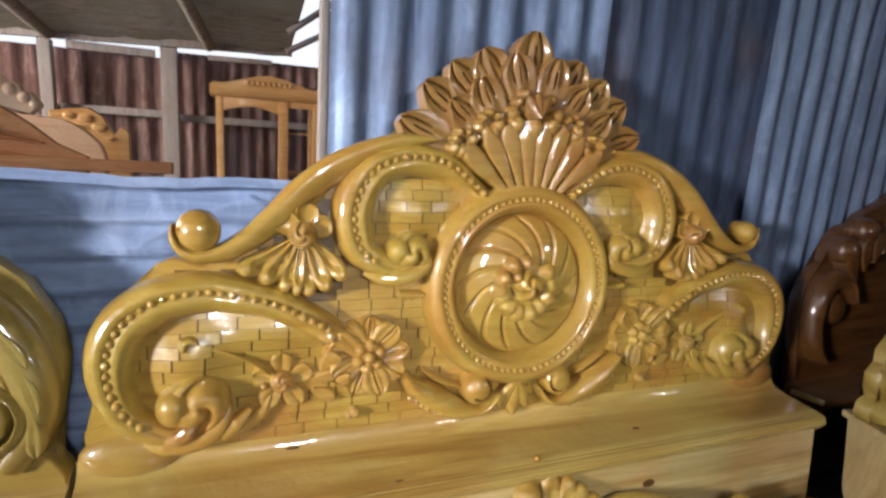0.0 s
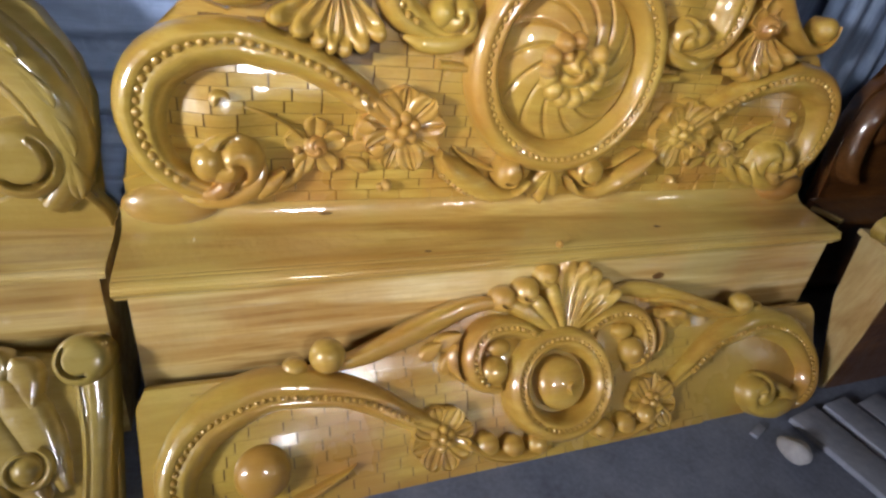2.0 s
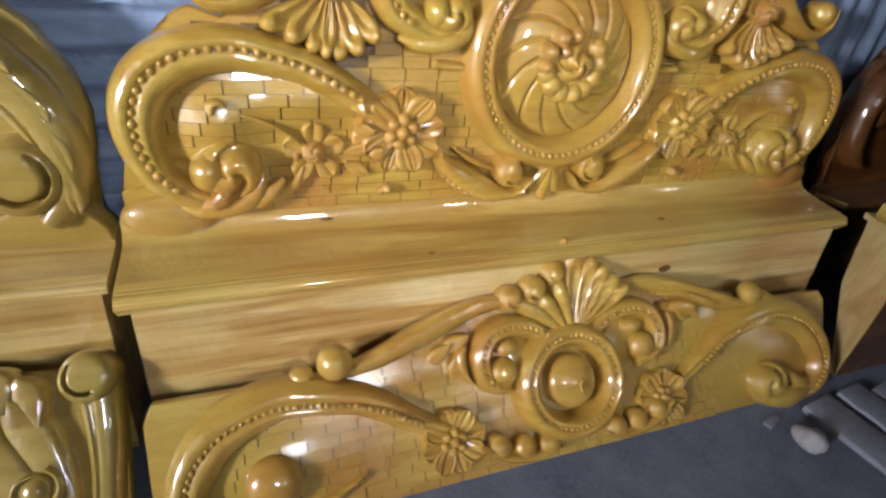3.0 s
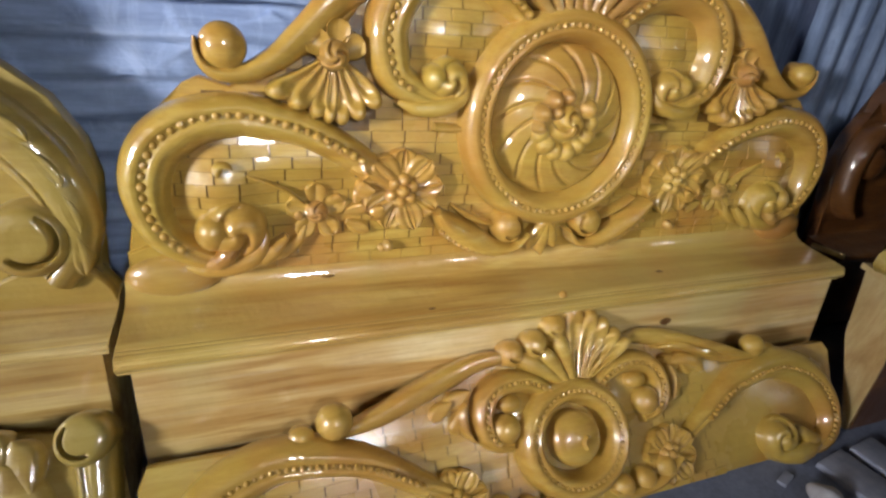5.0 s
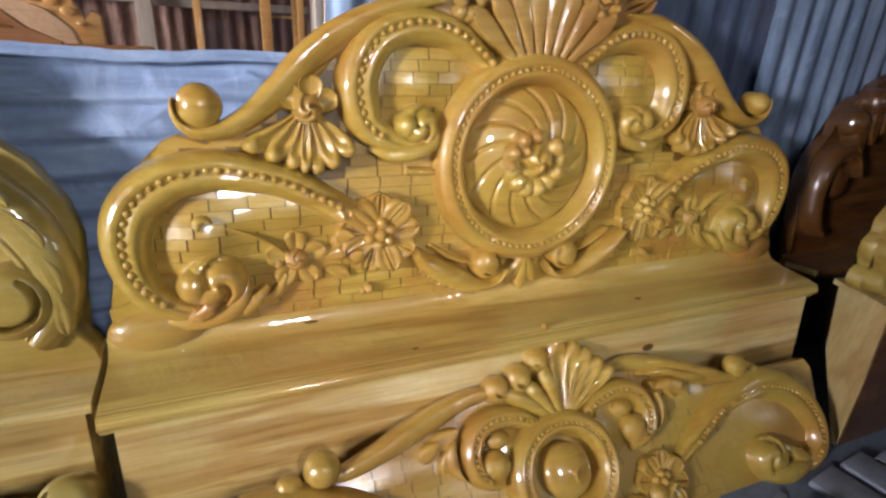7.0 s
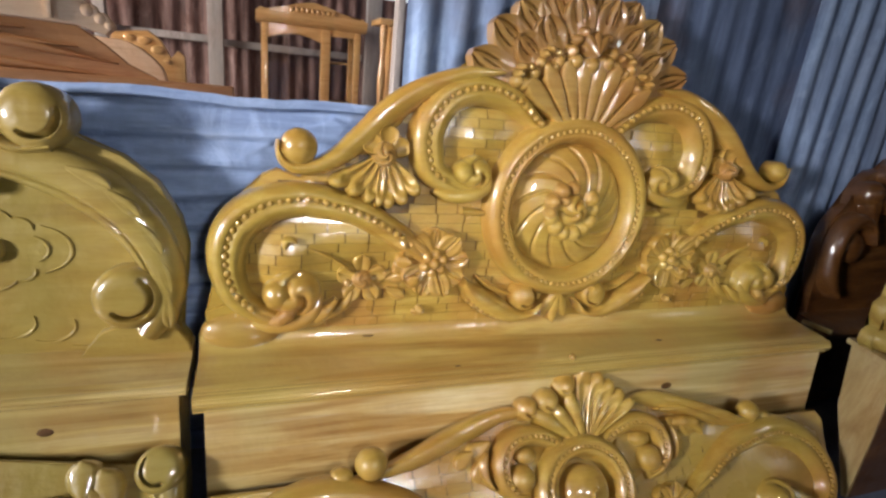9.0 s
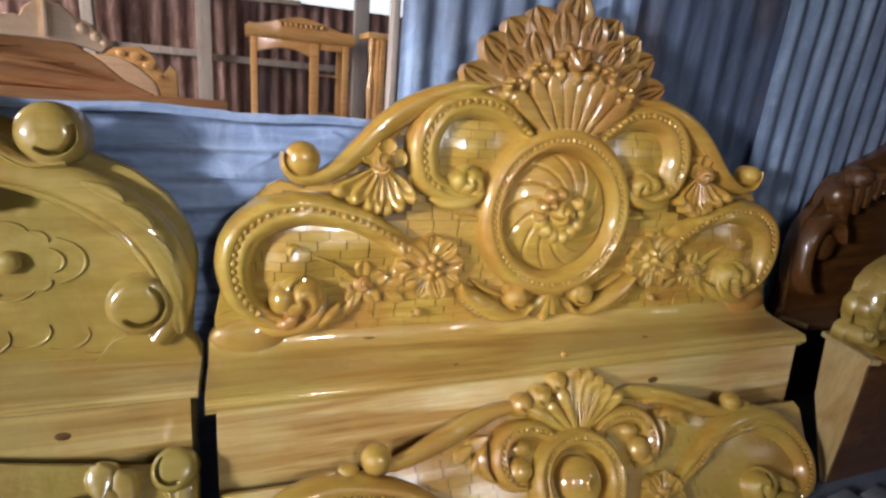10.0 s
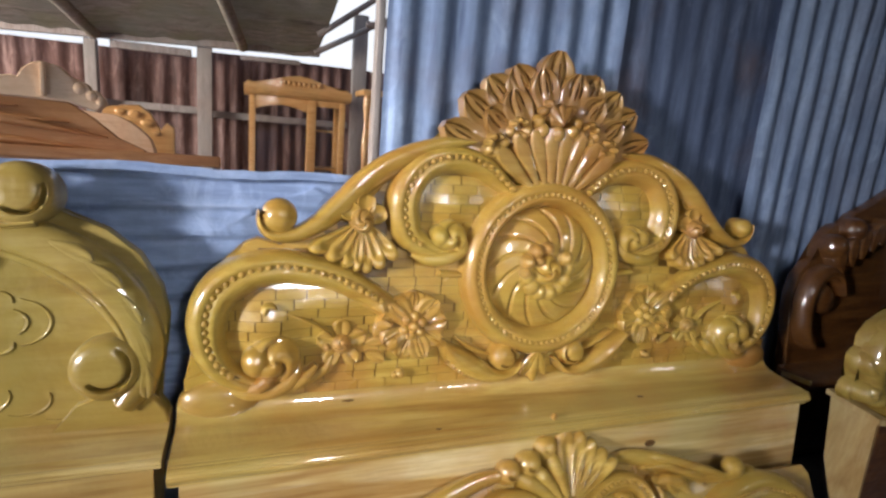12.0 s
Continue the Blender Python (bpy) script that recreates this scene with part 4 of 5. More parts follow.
    for q in (-1, 1):
        tips += [(q * 0.140, 1.034, q * 0.062, 0.90, 0.122, 0), (q * 0.218, 0.994, q * 0.112, 0.875, 0.112, 0), (q * 0.284, 0.942, q * 0.150, 0.845, 0.108, 0), (q * 0.340, 0.858, q * 0.182, 0.800, 0.096, 0),
                 (q * 0.062, 1.030, q * 0.030, 0.90, 0.098, 1), (q * 0.150, 0.965, q * 0.085, 0.862, 0.100, 1), (q * 0.222, 0.905, q * 0.130, 0.832, 0.092, 1)]
    for tx, tz, x, z, w, tier in tips:
        leaf(hb, "crest_leaf", x, z, math.degrees(math.atan2(tz - z, tx - x)), math.hypot(tx - x, tz - z), w, 0.022 + 0.016 * tier, 0.020 + 0.018 * tier, AMBER, "amber carved leaf with short cut slits" if tier == 0 else "")
    for k in range(8):
        u = (k - 3.5) / 3.5
        x0, x1, z1 = 0.004 + 0.062 * u, 0.004 + 0.190 * u, 0.872 - 0.070 * u * u
        bm = bmesh.new()
        w = [0.0085, 0.010, 0.0125, 0.0155, 0.0195, 0.0235, 0.026, 0.024, 0.012]
        ribbon(bm, [(x0 + (x1 - x0) * f, 0.688 + (z1 - 0.688) * f + 0.012 * math.sin(f * math.pi) * (1 - abs(u))) for f in np.linspace(0, 1, 6)], w, w, lambda t, q: 0.046 + 0.012 * t - 0.016 * abs(q) ** 14 + 0.003 * (1 - q * q), 24, 25)
        part("fan_flute", bm, HONEY, hb)
    for x, z, r, turn in ((-0.192, 0.815, 0.034, 30), (-0.124, 0.862, 0.036, 10), (0.108, 0.868, 0.036, -10), (0.180, 0.822, 0.034, -30)):
        blossom(hb, "crest_flower", x, z, r, 0.058, HONEY, turn, "small carved flower cluster of the crest")
    for x, z, r in ((0.000, 0.856, 0.030), (-0.050, 0.862, 0.025), (0.048, 0.866, 0.026), (-0.064, 0.886, 0.022), (0.062, 0.890, 0.022)):
        bm = bmesh.new()
        dome(bm, x, z, r, 0.070, 1, 18, 5, base=0.03)
        part("fan_petal", bm, HONEY, hb)
    bm = bmesh.new()
    dome(bm, -0.004, 0.900, 0.036, 0.080, 1, 18, 7, sy=0.9)
    bud = part("crest_bud", bm, AMBER, hb, "large carved bud")
    for a in (60, 90, 120):
        bm = bmesh.new()
        petal_mesh(bm, -0.004, 0.878, a, 0.062, 0.034, 0.078, 0.066, 0.008, 0)
        part("bud_leaf", bm, AMBER, bud)
    for x, z in ((-0.052, 0.915), (-0.034, 0.936), (0.040, 0.925)):
        bm = bmesh.new()
        dome(bm, x, z, 0.017, 0.074, 1, 12, 5, base=0.03)
        part("berry", bm, AMBER, bud)

    # cut bricks between the carvings; the fields inside the scrolls swell
    def swell(x, z):
        x = abs(x)
        a = 0.038 * math.exp(-(((x - 0.79) / 0.075) ** 2 + ((z - 0.31) / 0.085) ** 2)) + 0.018 * math.exp(-(((x - 0.62) / 0.12) ** 2 + ((z - 0.36) / 0.05) ** 2))
        return a + 0.030 * math.exp(-(((x - 0.30) / 0.085) ** 2 + ((z - 0.64) / 0.075) ** 2))

    def keep(x, z):
        x = abs(x)
        if math.hypot(x - cx, z - cz) < 0.235:
            return False
        in_low = 0.115 < z < 0.43 and x < 0.925
        in_up = z >= 0.43 and x < 0.47 and z < 0.73
        return in_low or in_up
    nx, nz = 64, 26
    fields = []
    for s in (-1, 1):
        bm = bmesh.new()
        g = [[bm.verts.new((s * (0.20 + 0.70 * i / nx), -swell(0.20 + 0.70 * i / nx, 0.13 + 0.62 * j / nz) - 0.001 + 0.006 * (1 if i in (0, nx) or j in (0, nz) else 0), 0.13 + 0.62 * j / nz)) for j in range(nz + 1)] for i in range(nx + 1)]
        for i in range(nx):
            for j in range(nz):
                q = [(0.20 + 0.70 * (i + 0.5) / nx), (0.13 + 0.62 * (j + 0.5) / nz)]
                if inside(outline, q[0] + 0.02, q[1] + 0.03):
                    bm.faces.new((g[i][j], g[i + 1][j], g[i + 1][j + 1], g[i][j + 1]))
        bmesh.ops.delete(bm, geom=[v for v in bm.verts if not v.link_faces], context="VERTS")
        # joint shade is put into this ground's dark colour
        fields.append(part("brick_ground", bm, GROOVE_SHADE, hb, "ground coloured dark for the shade in the cut joints between the carved bricks"))
    bricks(fields, outline, (0.118, 0.73), 0.078, 0.0262, swell, GOLD_BRICK, keep, "carved_brick", 0.0005, 0.0004, 0.0007)
    return hb


headboard = carved_headboard()


def carved_footboard():
    lean = pose(0, -0.302, 0.0) @ pose(0, 0, 0, -36.9) @ pose(0, 0.028, 0)
    fb = thing("footboard", lean, "golden varnished carved wooden footboard leaning against the headboard", "footboard")
    half = [(-0.975, 0.004), (-0.985, 0.285), (-0.967, 0.325), (-0.80, 0.322), (-0.685, 0.325), (-0.60, 0.325), (-0.432, 0.368), (-0.318, 0.405), (-0.20, 0.425), (-0.14, 0.455), (-0.06, 0.49), (0.0, 0.50)]
    outline = half + [(0.06, 0.49), (0.14, 0.455), (0.20, 0.425), (0.318, 0.405), (0.432, 0.368), (0.60, 0.325), (0.80, 0.322), (0.935, 0.322), (0.955, 0.29), (0.90, 0.004)]
    part("back_panel", board(outline, 0.0, 0.035), GOLD_BRICK, fb)
    low = [(-0.36, 0.15), (-0.395, 0.168), (-0.432, 0.187), (-0.488, 0.220), (-0.548, 0.247), (-0.609, 0.262), (-0.668, 0.272), (-0.725, 0.277), (-0.771, 0.270), (-0.827, 0.251), (-0.871, 0.222),
           (-0.900, 0.185), (-0.916, 0.143), (-0.914, 0.10), (-0.892, 0.062), (-0.85, 0.040), (-0.79, 0.035)]
    up = [(-0.19, 0.222), (-0.225, 0.232), (-0.252, 0.262), (-0.256, 0.305), (-0.235, 0.345), (-0.195, 0.364), (-0.14, 0.362), (-0.09, 0.34), (-0.05, 0.31)]
    edge = [(-0.61, 0.322), (-0.56, 0.328), (-0.50, 0.343), (-0.43, 0.366), (-0.335, 0.400), (-0.25, 0.424), (-0.18, 0.424), (-0.12, 0.40)]
    for s in (1, -1):
        scroll(fb, "lower_scroll", low if s == 1 else [(x * 0.94, z) for x, z in low], [0.02, 0.035, 0.05, 0.062, 0.060, 0.045, 0.036, 0.028], [0.028, 0.032, 0.030, 0.036, 0.052, 0.062, 0.034, 0.02], [0.03, 0.042, 0.050, 0.055, 0.055, 0.05, 0.04],
               False, GOLD, 48, s, 0.0065, (0.09, 0.92), "beaded rolled scroll")
        scroll(fb, "upper_scroll", up, [0.018, 0.03, 0.034, 0.032, 0.026, 0.014], [0.012, 0.026, 0.034, 0.034, 0.028, 0.016], [0.04, 0.052, 0.055, 0.052, 0.04], True, GOLD, 24, s, 0.0062, (0.12, 0.9), "beaded rolled scroll")
        bm = bmesh.new()
        ribbon(bm, edge, [0.010, 0.022, 0.028, 0.028, 0.022, 0.006], [0.010, 0.022, 0.026, 0.026, 0.018, 0.004], lambda t, q: 0.046 * (0.6 + 0.4 * (1 - abs(q) ** 3)) - 0.006 * q, 50, 15, s)
        edge_ob = part("edge_moulding", bm, GOLD, fb)
        if s == -1:
            lobe(edge_ob, "sweeping_leaf", [(-0.24, 0.430), (-0.33, 0.412), (-0.43, 0.378), (-0.54, 0.338), (-0.60, 0.325)], [0.004, 0.012, 0.014, 0.012, 0.004], 0.060, GOLD, s)
            lobe(edge_ob, "sweeping_leaf", [(-0.27, 0.392), (-0.34, 0.386), (-0.42, 0.358), (-0.50, 0.330)], [0.004, 0.012, 0.013, 0.004], 0.056, GOLD, s)
            lobe(edge_ob, "sweeping_leaf", [(-0.30, 0.345), (-0.345, 0.350), (-0.39, 0.335), (-0.42, 0.305)], [0.006, 0.018, 0.018, 0.004], 0.044, GOLD, s)
        bm = bmesh.new()
        ball(bm, -0.602 * s, -0.034, 0.352, 0.040 if s == 1 else 0.034, 20, 14)
        part("corner_ball", bm, GOLD, fb)
        bm = bmesh.new()
        dome(bm, -0.672, 0.330, 0.028, 0.040, s, 18, 6, sy=0.8)
        part("corner_lobe", bm, GOLD, fb)
        bm = bmesh.new()
        dome(bm, -0.205, 0.262, 0.038, 0.058, s, 20, 7)
        part("scroll_ball", bm, GOLD, fb)
        bm = bmesh.new()
        dome(bm, -0.185, 0.318, 0.033, 0.046, s, 16, 6, sy=0.7)
        part("scroll_lobe", bm, GOLD, fb)
        bm = bmesh.new()
        dome(bm, -0.165, 0.292, 0.060, 0.020, s, 20, 5)
        part("scroll_field", bm, GOLD, fb)
        X = 0.75 if s == 1 else 0.64
        bm = bmesh.new()
        Z = 0.125 if s == 1 else 0.088
        if s == 1:
            dome(bm, -X, Z, 0.058, 0.068, s, 26, 9)
            c = part("lower_curl", bm, GOLD, fb, "rolled curl")
        else:
            bm.free()
            c = swirl(fb, "lower_curl", -X, Z, 0.062, 0.068, GOLD, s, 215, 2, 1, "rolled curl", SINK, 0.5, 0.42)
        if s == 1:
            comma(c, "leaf_lobe", [(-X - 0.10, 0.055), (-X - 0.06, 0.036), (-X, 0.028), (-X + 0.055, 0.045)], 0.020, 0.046, GOLD, s)
            comma(c, "leaf_lobe", [(-X + 0.05, 0.05), (-X + 0.10, 0.055), (-X + 0.15, 0.075), (-X + 0.20, 0.10)], 0.014, 0.030, GOLD, s)
        else:
            lobe(c, "winding_lobe", [(-0.600, 0.062), (-0.625, 0.040), (-0.68, 0.030), (-0.74, 0.034), (-0.79, 0.040)], [0.010, 0.024, 0.030, 0.026, 0.012], 0.058, GOLD, s)
            lobe(c, "winding_lobe", [(-0.700, 0.110), (-0.725, 0.085), (-0.755, 0.062), (-0.80, 0.052)], [0.010, 0.020, 0.022, 0.010], 0.050, GOLD, s)
        flower(fb, "sunflower", -0.346 if s == 1 else -0.262, 0.122 if s == 1 else 0.112, 0.076, 8, 0.058, 0.036, GOLD, s, 12, 3, True, "carved sunflower")
        # leaf border under the edge moulding
        for x, z, a, L, w in ((-0.285, 0.362, 205, 0.070, 0.044), (-0.335, 0.345, 215, 0.060, 0.040), (-0.30, 0.335, 245, 0.075, 0.040)):
            bm = bmesh.new()
            petal_mesh(bm, x, z, a, L, w, 0.030, 0.012, 0.008, 1, s)
            part("edge_leaf", bm, GOLD, fb)
        comma(fb, "side_lobe", [(-0.292, 0.345), (-0.308, 0.315), (-0.304, 0.275), (-0.280, 0.240)], 0.018, 0.040, GOLD, s)
        bm = bmesh.new()
        ribbon(bm, [(-0.285, 0.10), (-0.235, 0.062), (-0.175, 0.045), (-0.115, 0.045), (-0.07, 0.058)], [0.008, 0.020, 0.022, 0.016, 0.004], [0.006, 0.013, 0.014, 0.012, 0.004], round_height(0.046, 0.008, 0.35), 34, 13, s)
        g = part("garland", bm, GOLD, fb, "curved garland")
        for x, z in ((-0.235, 0.086), (-0.168, 0.070), (-0.100, 0.066)):
            bm = bmesh.new()
            dome(bm, x, z, 0.031, 0.050, s, 18, 7)
            part("garland_ball", bm, GOLD, g)
    cx, cz, r = -0.020, 0.207, 0.122
    ring = [(cx + r * math.cos(a), cz + r * 0.95 * math.sin(a)) for a in np.linspace(0, 2 * math.pi, 28, endpoint=False)]
    scroll(fb, "medallion_ring", ring, [0.036] * 4, [0.036] * 4, [0.058] * 4, False, GOLD, 46, 1, 0.0062, (0, 1), "round beaded medallion ring", True, 96)
    bm = bmesh.new()
    dome(bm, cx, cz, 0.068, 0.062, 1, 32, 11, base=0.0)
    m = part("medallion_ball", bm, GOLD, fb, "smooth raised medallion boss")
    comma(m, "bud", [(cx + 0.008, cz - 0.028), (cx + 0.002, cz - 0.006), (cx + 0.012, cz + 0.006), (cx + 0.026, cz - 0.002)], 0.011, 0.071, GOLD)
    for k, (tx, tz, r) in enumerate(((-0.168, 0.436, 0.034), (-0.106, 0.450, 0.038), (-0.044, 0.486, 0.038))):
        bx = 0.002 + 0.18 * tx
        lb = lobe(fb, "shell_lobe", [(bx, 0.335), (bx + 0.45 * (tx - bx), 0.335 + 0.50 * (tz - 0.335)), (bx + 0.8 * (tx - bx), 0.335 + 0.82 * (tz - 0.335)), (tx, tz)], [0.008, 0.016, 0.022, 0.016], 0.060, GOLD)
        disc_volute(lb, "lobe_tip", tx, tz, r, 0.070 + 0.004 * (k % 2), GOLD, 20, -1, "", 2.9, 2.2)
    for tx, tz, w in ((0.020, 0.548, 0.030), (0.072, 0.520, 0.026), (0.108, 0.494, 0.026), (0.142, 0.462, 0.024), (0.172, 0.432, 0.020)):
        flute(fb, (0.002 + 0.12 * tx, 0.335), (tx, tz), w, 0.040, 0.066, GOLD)
    bm = bmesh.new()
    ball(bm, -0.012, -0.062, 0.562, 0.010, 12, 8)
    part("tip_bead", bm, GOLD, fb)

    def swell(x, z):
        x = abs(x)
        return 0.026 * math.exp(-(((x - 0.72) / 0.16) ** 2 + ((z - 0.16) / 0.10) ** 2)) + 0.012 * math.exp(-(((x - 0.45) / 0.12) ** 2 + ((z - 0.30) / 0.06) ** 2))

    def keep(x, z):
        return math.hypot(x - cx, z - cz) > 0.13 and -0.88 < x < 0.42
    nx, nz = 60, 16
    fields = []
    for s in (-1, 1):
        bm = bmesh.new()
        g = [[bm.verts.new((s * (0.12 + 0.76 * i / nx), -swell(0.12 + 0.76 * i / nx, 0.02 + 0.36 * j / nz) - 0.0005 + 0.006 * (1 if i in (0, nx) or j in (0, nz) else 0), 0.02 + 0.36 * j / nz)) for j in range(nz + 1)] for i in range(nx + 1)]
        for i in range(nx):
            for j in range(nz):
                if inside(outline, 0.12 + 0.76 * (i + 0.5) / nx, 0.02 + 0.36 * (j + 0.5) / nz + 0.03):
                    bm.faces.new((g[i][j], g[i + 1][j], g[i + 1][j + 1], g[i][j + 1]))
        bmesh.ops.delete(bm, geom=[v for v in bm.verts if not v.link_faces], context="VERTS")
        fields.append(part("brick_ground", bm, GOLD_BRICK, fb, "smooth field below the carved bricks"))
    joints = bmesh.new()
    bricks(fields, outline, (0.012, 0.40), 0.070, 0.0262, swell, GOLD_BRICK, keep, "carved_brick", 0.00005, 0.0002, 0.0003, joints)
    # strips whose dark colour imitates shade in deeper notches
    part("brick_joints", joints, GROOVE_SHADE, fb, "short upright cuts between the carved bricks, coloured dark for their shade", smooth=False)["kind"] = "stuff"
    return fb


footboard = carved_footboard()


# --- neighbouring bed boards ---
def left_headboard():
    m = pose(0, 0.21, 0.57) @ pose(0, 0, 0, -8.0) @ pose(0, 0.02, 0)
    hb = thing("headboard", m, "olive-gold varnished headboard with broad rolled border, leaning beside the tin fence", "headboard")
    X = -2.03
    right = [(-1.022, -0.13), (-1.020, -0.102), (-1.027, -0.078), (-1.042, -0.056), (-1.068, -0.024), (-1.050, 0.005), (-1.036, 0.04), (-1.028, 0.085), (-1.022, 0.16), (-1.038, 0.235), (-1.085, 0.318), (-1.155, 0.378), (-1.225, 0.405), (-1.29, 0.44), (-1.40, 0.46), (-1.50, 0.52), (-1.65, 0.62), (-1.80, 0.70), (X, 0.74)]
    outline = [(2 * X - x, z) for x, z in right[:-1]] + list(reversed(right))
    part("back_panel", board(outline, 0.0, 0.045), OLIVE, hb)
    for s in (1, -1):
        fx = (lambda x: x) if s == 1 else (lambda x: 2 * X - x)
        roll = [(fx(x), z) for x, z in ((-1.62, 0.37), (-1.50, 0.375), (-1.40, 0.37), (-1.32, 0.352), (-1.235, 0.315), (-1.160, 0.255), (-1.100, 0.170), (-1.072, 0.075), (-1.085, 0.0), (-1.12, -0.05))]
        w1, w2 = [0.02, 0.04, 0.05, 0.055, 0.055, 0.045, 0.03], [0.02, 0.035, 0.05, 0.06, 0.055, 0.045, 0.03]
        bm = bmesh.new()
        ribbon(bm, roll, w1 if s == 1 else w2, w2 if s == 1 else w1, (lambda t, q: 0.058 * (0.25 + 0.75 * math.sqrt(max(0, 1 - (0.96 * q) ** 2))) - 0.012 * math.exp(-((q - 0.62 * s) / 0.07) ** 2)), 70, 21)
        border = part("rolled_border", bm, OLIVE, hb, "broad rolled border with shallow leaf cuts")
        for x, z, a in ((-1.255, 0.350, -28), (-1.185, 0.302, -42), (-1.125, 0.232, -58), (-1.085, 0.148, -74), (-1.070, 0.062, -86)):
            bm = bmesh.new()
            petal_mesh(bm, fx(x), z, a if s == 1 else 180 - a, 0.095, 0.044, 0.052, 0.050, 0.005, 2)
            part("cut_leaf", bm, OLIVE, border)
        disc_volute(hb, "lower_volute", fx(-1.152), 0.045, 0.078, 0.074, OLIVE, 60 if s == 1 else 120, -1 if s == 1 else 1, "rolled volute", 3.5, 5.0)
        disc_volute(hb, "upper_volute", fx(-1.308), 0.455, 0.072, 0.085, OLIVE, 25 if s == 1 else 155, -1 if s == 1 else 1, "rolled volute", 2.7, 3.0)
        sweep = [(fx(x), z) for x, z in ((-1.62, 0.56), (-1.53, 0.52), (-1.46, 0.47), (-1.41, 0.42), (-1.35, 0.385), (-1.28, 0.39))]
        for d, h in ((0.0, 0.066), (-0.035, 0.052)):
            bm = bmesh.new()
            ribbon(bm, [(x, z + d) for x, z in sweep], [0.012, 0.022, 0.020, 0.016, 0.01], [0.012, 0.022, 0.020, 0.016, 0.01], round_height(h, 0.01, 0.35), 40, 13)
            part("sweeping_leaf", bm, OLIVE, hb)
        flower(hb, "side_flower", fx(-1.475), 0.33, 0.05, 6, 0.045, 0.06, AMBER, 1, 20, 1, True, "carved flower")
        # flat leaf carving in the middle field
        for x, z, a0, a1, r in ((-1.36, 0.155, -70, 70, 0.060), (-1.37, 0.155, -50, 60, 0.036), (-1.43, 0.215, 20, 130, 0.034), (-1.43, 0.095, -130, -20, 0.034), (-1.38, 0.205, -10, 90, 0.024), (-1.38, 0.105, -90, 10, 0.024),
                                (-1.48, 0.215, 40, 150, 0.028), (-1.48, 0.095, -150, -40, 0.028)):
            bm = bmesh.new()
            ribbon(bm, [(fx(x + 1.5 * r * math.cos(radians(a))), z + r * math.sin(radians(a))) for a in np.linspace(a0, a1, 7)], [0.001, 0.003, 0.004, 0.003, 0.001], [0.001, 0.003, 0.004, 0.003, 0.001], round_height(0.0045, 0, 0.4), 22, 7)
            part("field_leaf", bm, OLIVE, hb)
        bm = bmesh.new()
        dome(bm, fx(-1.425), 0.155, 0.028, 0.026, 1, 14, 5)
        part("field_bud", bm, OLIVE, hb)
        for x, z, r in ((-1.50, -0.030, 0.045), (-1.41, -0.018, 0.040), (-1.33, -0.030, 0.040), (-1.26, -0.050, 0.036)):
            bm = bmesh.new()
            ribbon(bm, [(fx(x + 1.4 * r * math.cos(radians(a))), z + r * math.sin(radians(a))) for a in np.linspace(-120, 20, 7)], [0.001, 0.003, 0.004, 0.003, 0.001], [0.001, 0.003, 0.004, 0.003, 0.001], round_height(0.004, 0, 0.4), 22, 7)
            part("field_leaf", bm, OLIVE, hb)
    for s in (1, -1):
        fx = (lambda x: x) if s == 1 else (lambda x: 2 * X - x)
        end = [(fx(x), z) for x, z in ((-1.021, -0.125), (-1.020, -0.102), (-1.027, -0.078), (-1.042, -0.056), (-1.070, -0.022), (-1.13, -0.012), (-1.22, -0.045), (-1.28, -0.125))]
        part("end_block", board(end if s == 1 else end[::-1], -0.028, 0.0), OLIVE, hb, "smooth glossy swelling at the end of the ledge")
    prof = [(0.04, -0.165), (0.04, -0.09), (-0.020, -0.098), (-0.030, -0.108), (-0.050, -0.116), (-0.085, -0.123), (-0.125, -0.130), (-0.150, -0.135), (-0.153, -0.139), (-0.160, -0.139), (-0.165, -0.143), (-0.164, -0.148), (-0.169, -0.151),
            (-0.168, -0.157), (-0.158, -0.162), (-0.150, -0.167), (-0.133, -0.168)]
    part("ledge", moulding(prof, 2 * X + 1.019, -1.019, 4), OLIVE_PLANK, hb, "sloping ledge with fine beaded edge")
    part("lower_board", moulding([(0.045, -0.567), (0.045, -0.168), (-0.133, -0.169), (-0.133, -0.588)], 2 * X + 1.04, -1.04, 4), OLIVE_PLANK, hb, "plain pale grained plank below the ledge")
    bm = bmesh.new()
    bmesh.ops.create_uvsphere(bm, u_segments=16, v_segments=6, radius=0.013, matrix=Matrix.Translation((-1.31, -0.133, -0.235)) @ Matrix.Diagonal((1.3, 0.12, 0.8, 1)))
    part("knot", bm, KNOT, hb, "dark knot in the plank")
    return hb


left_headboard()


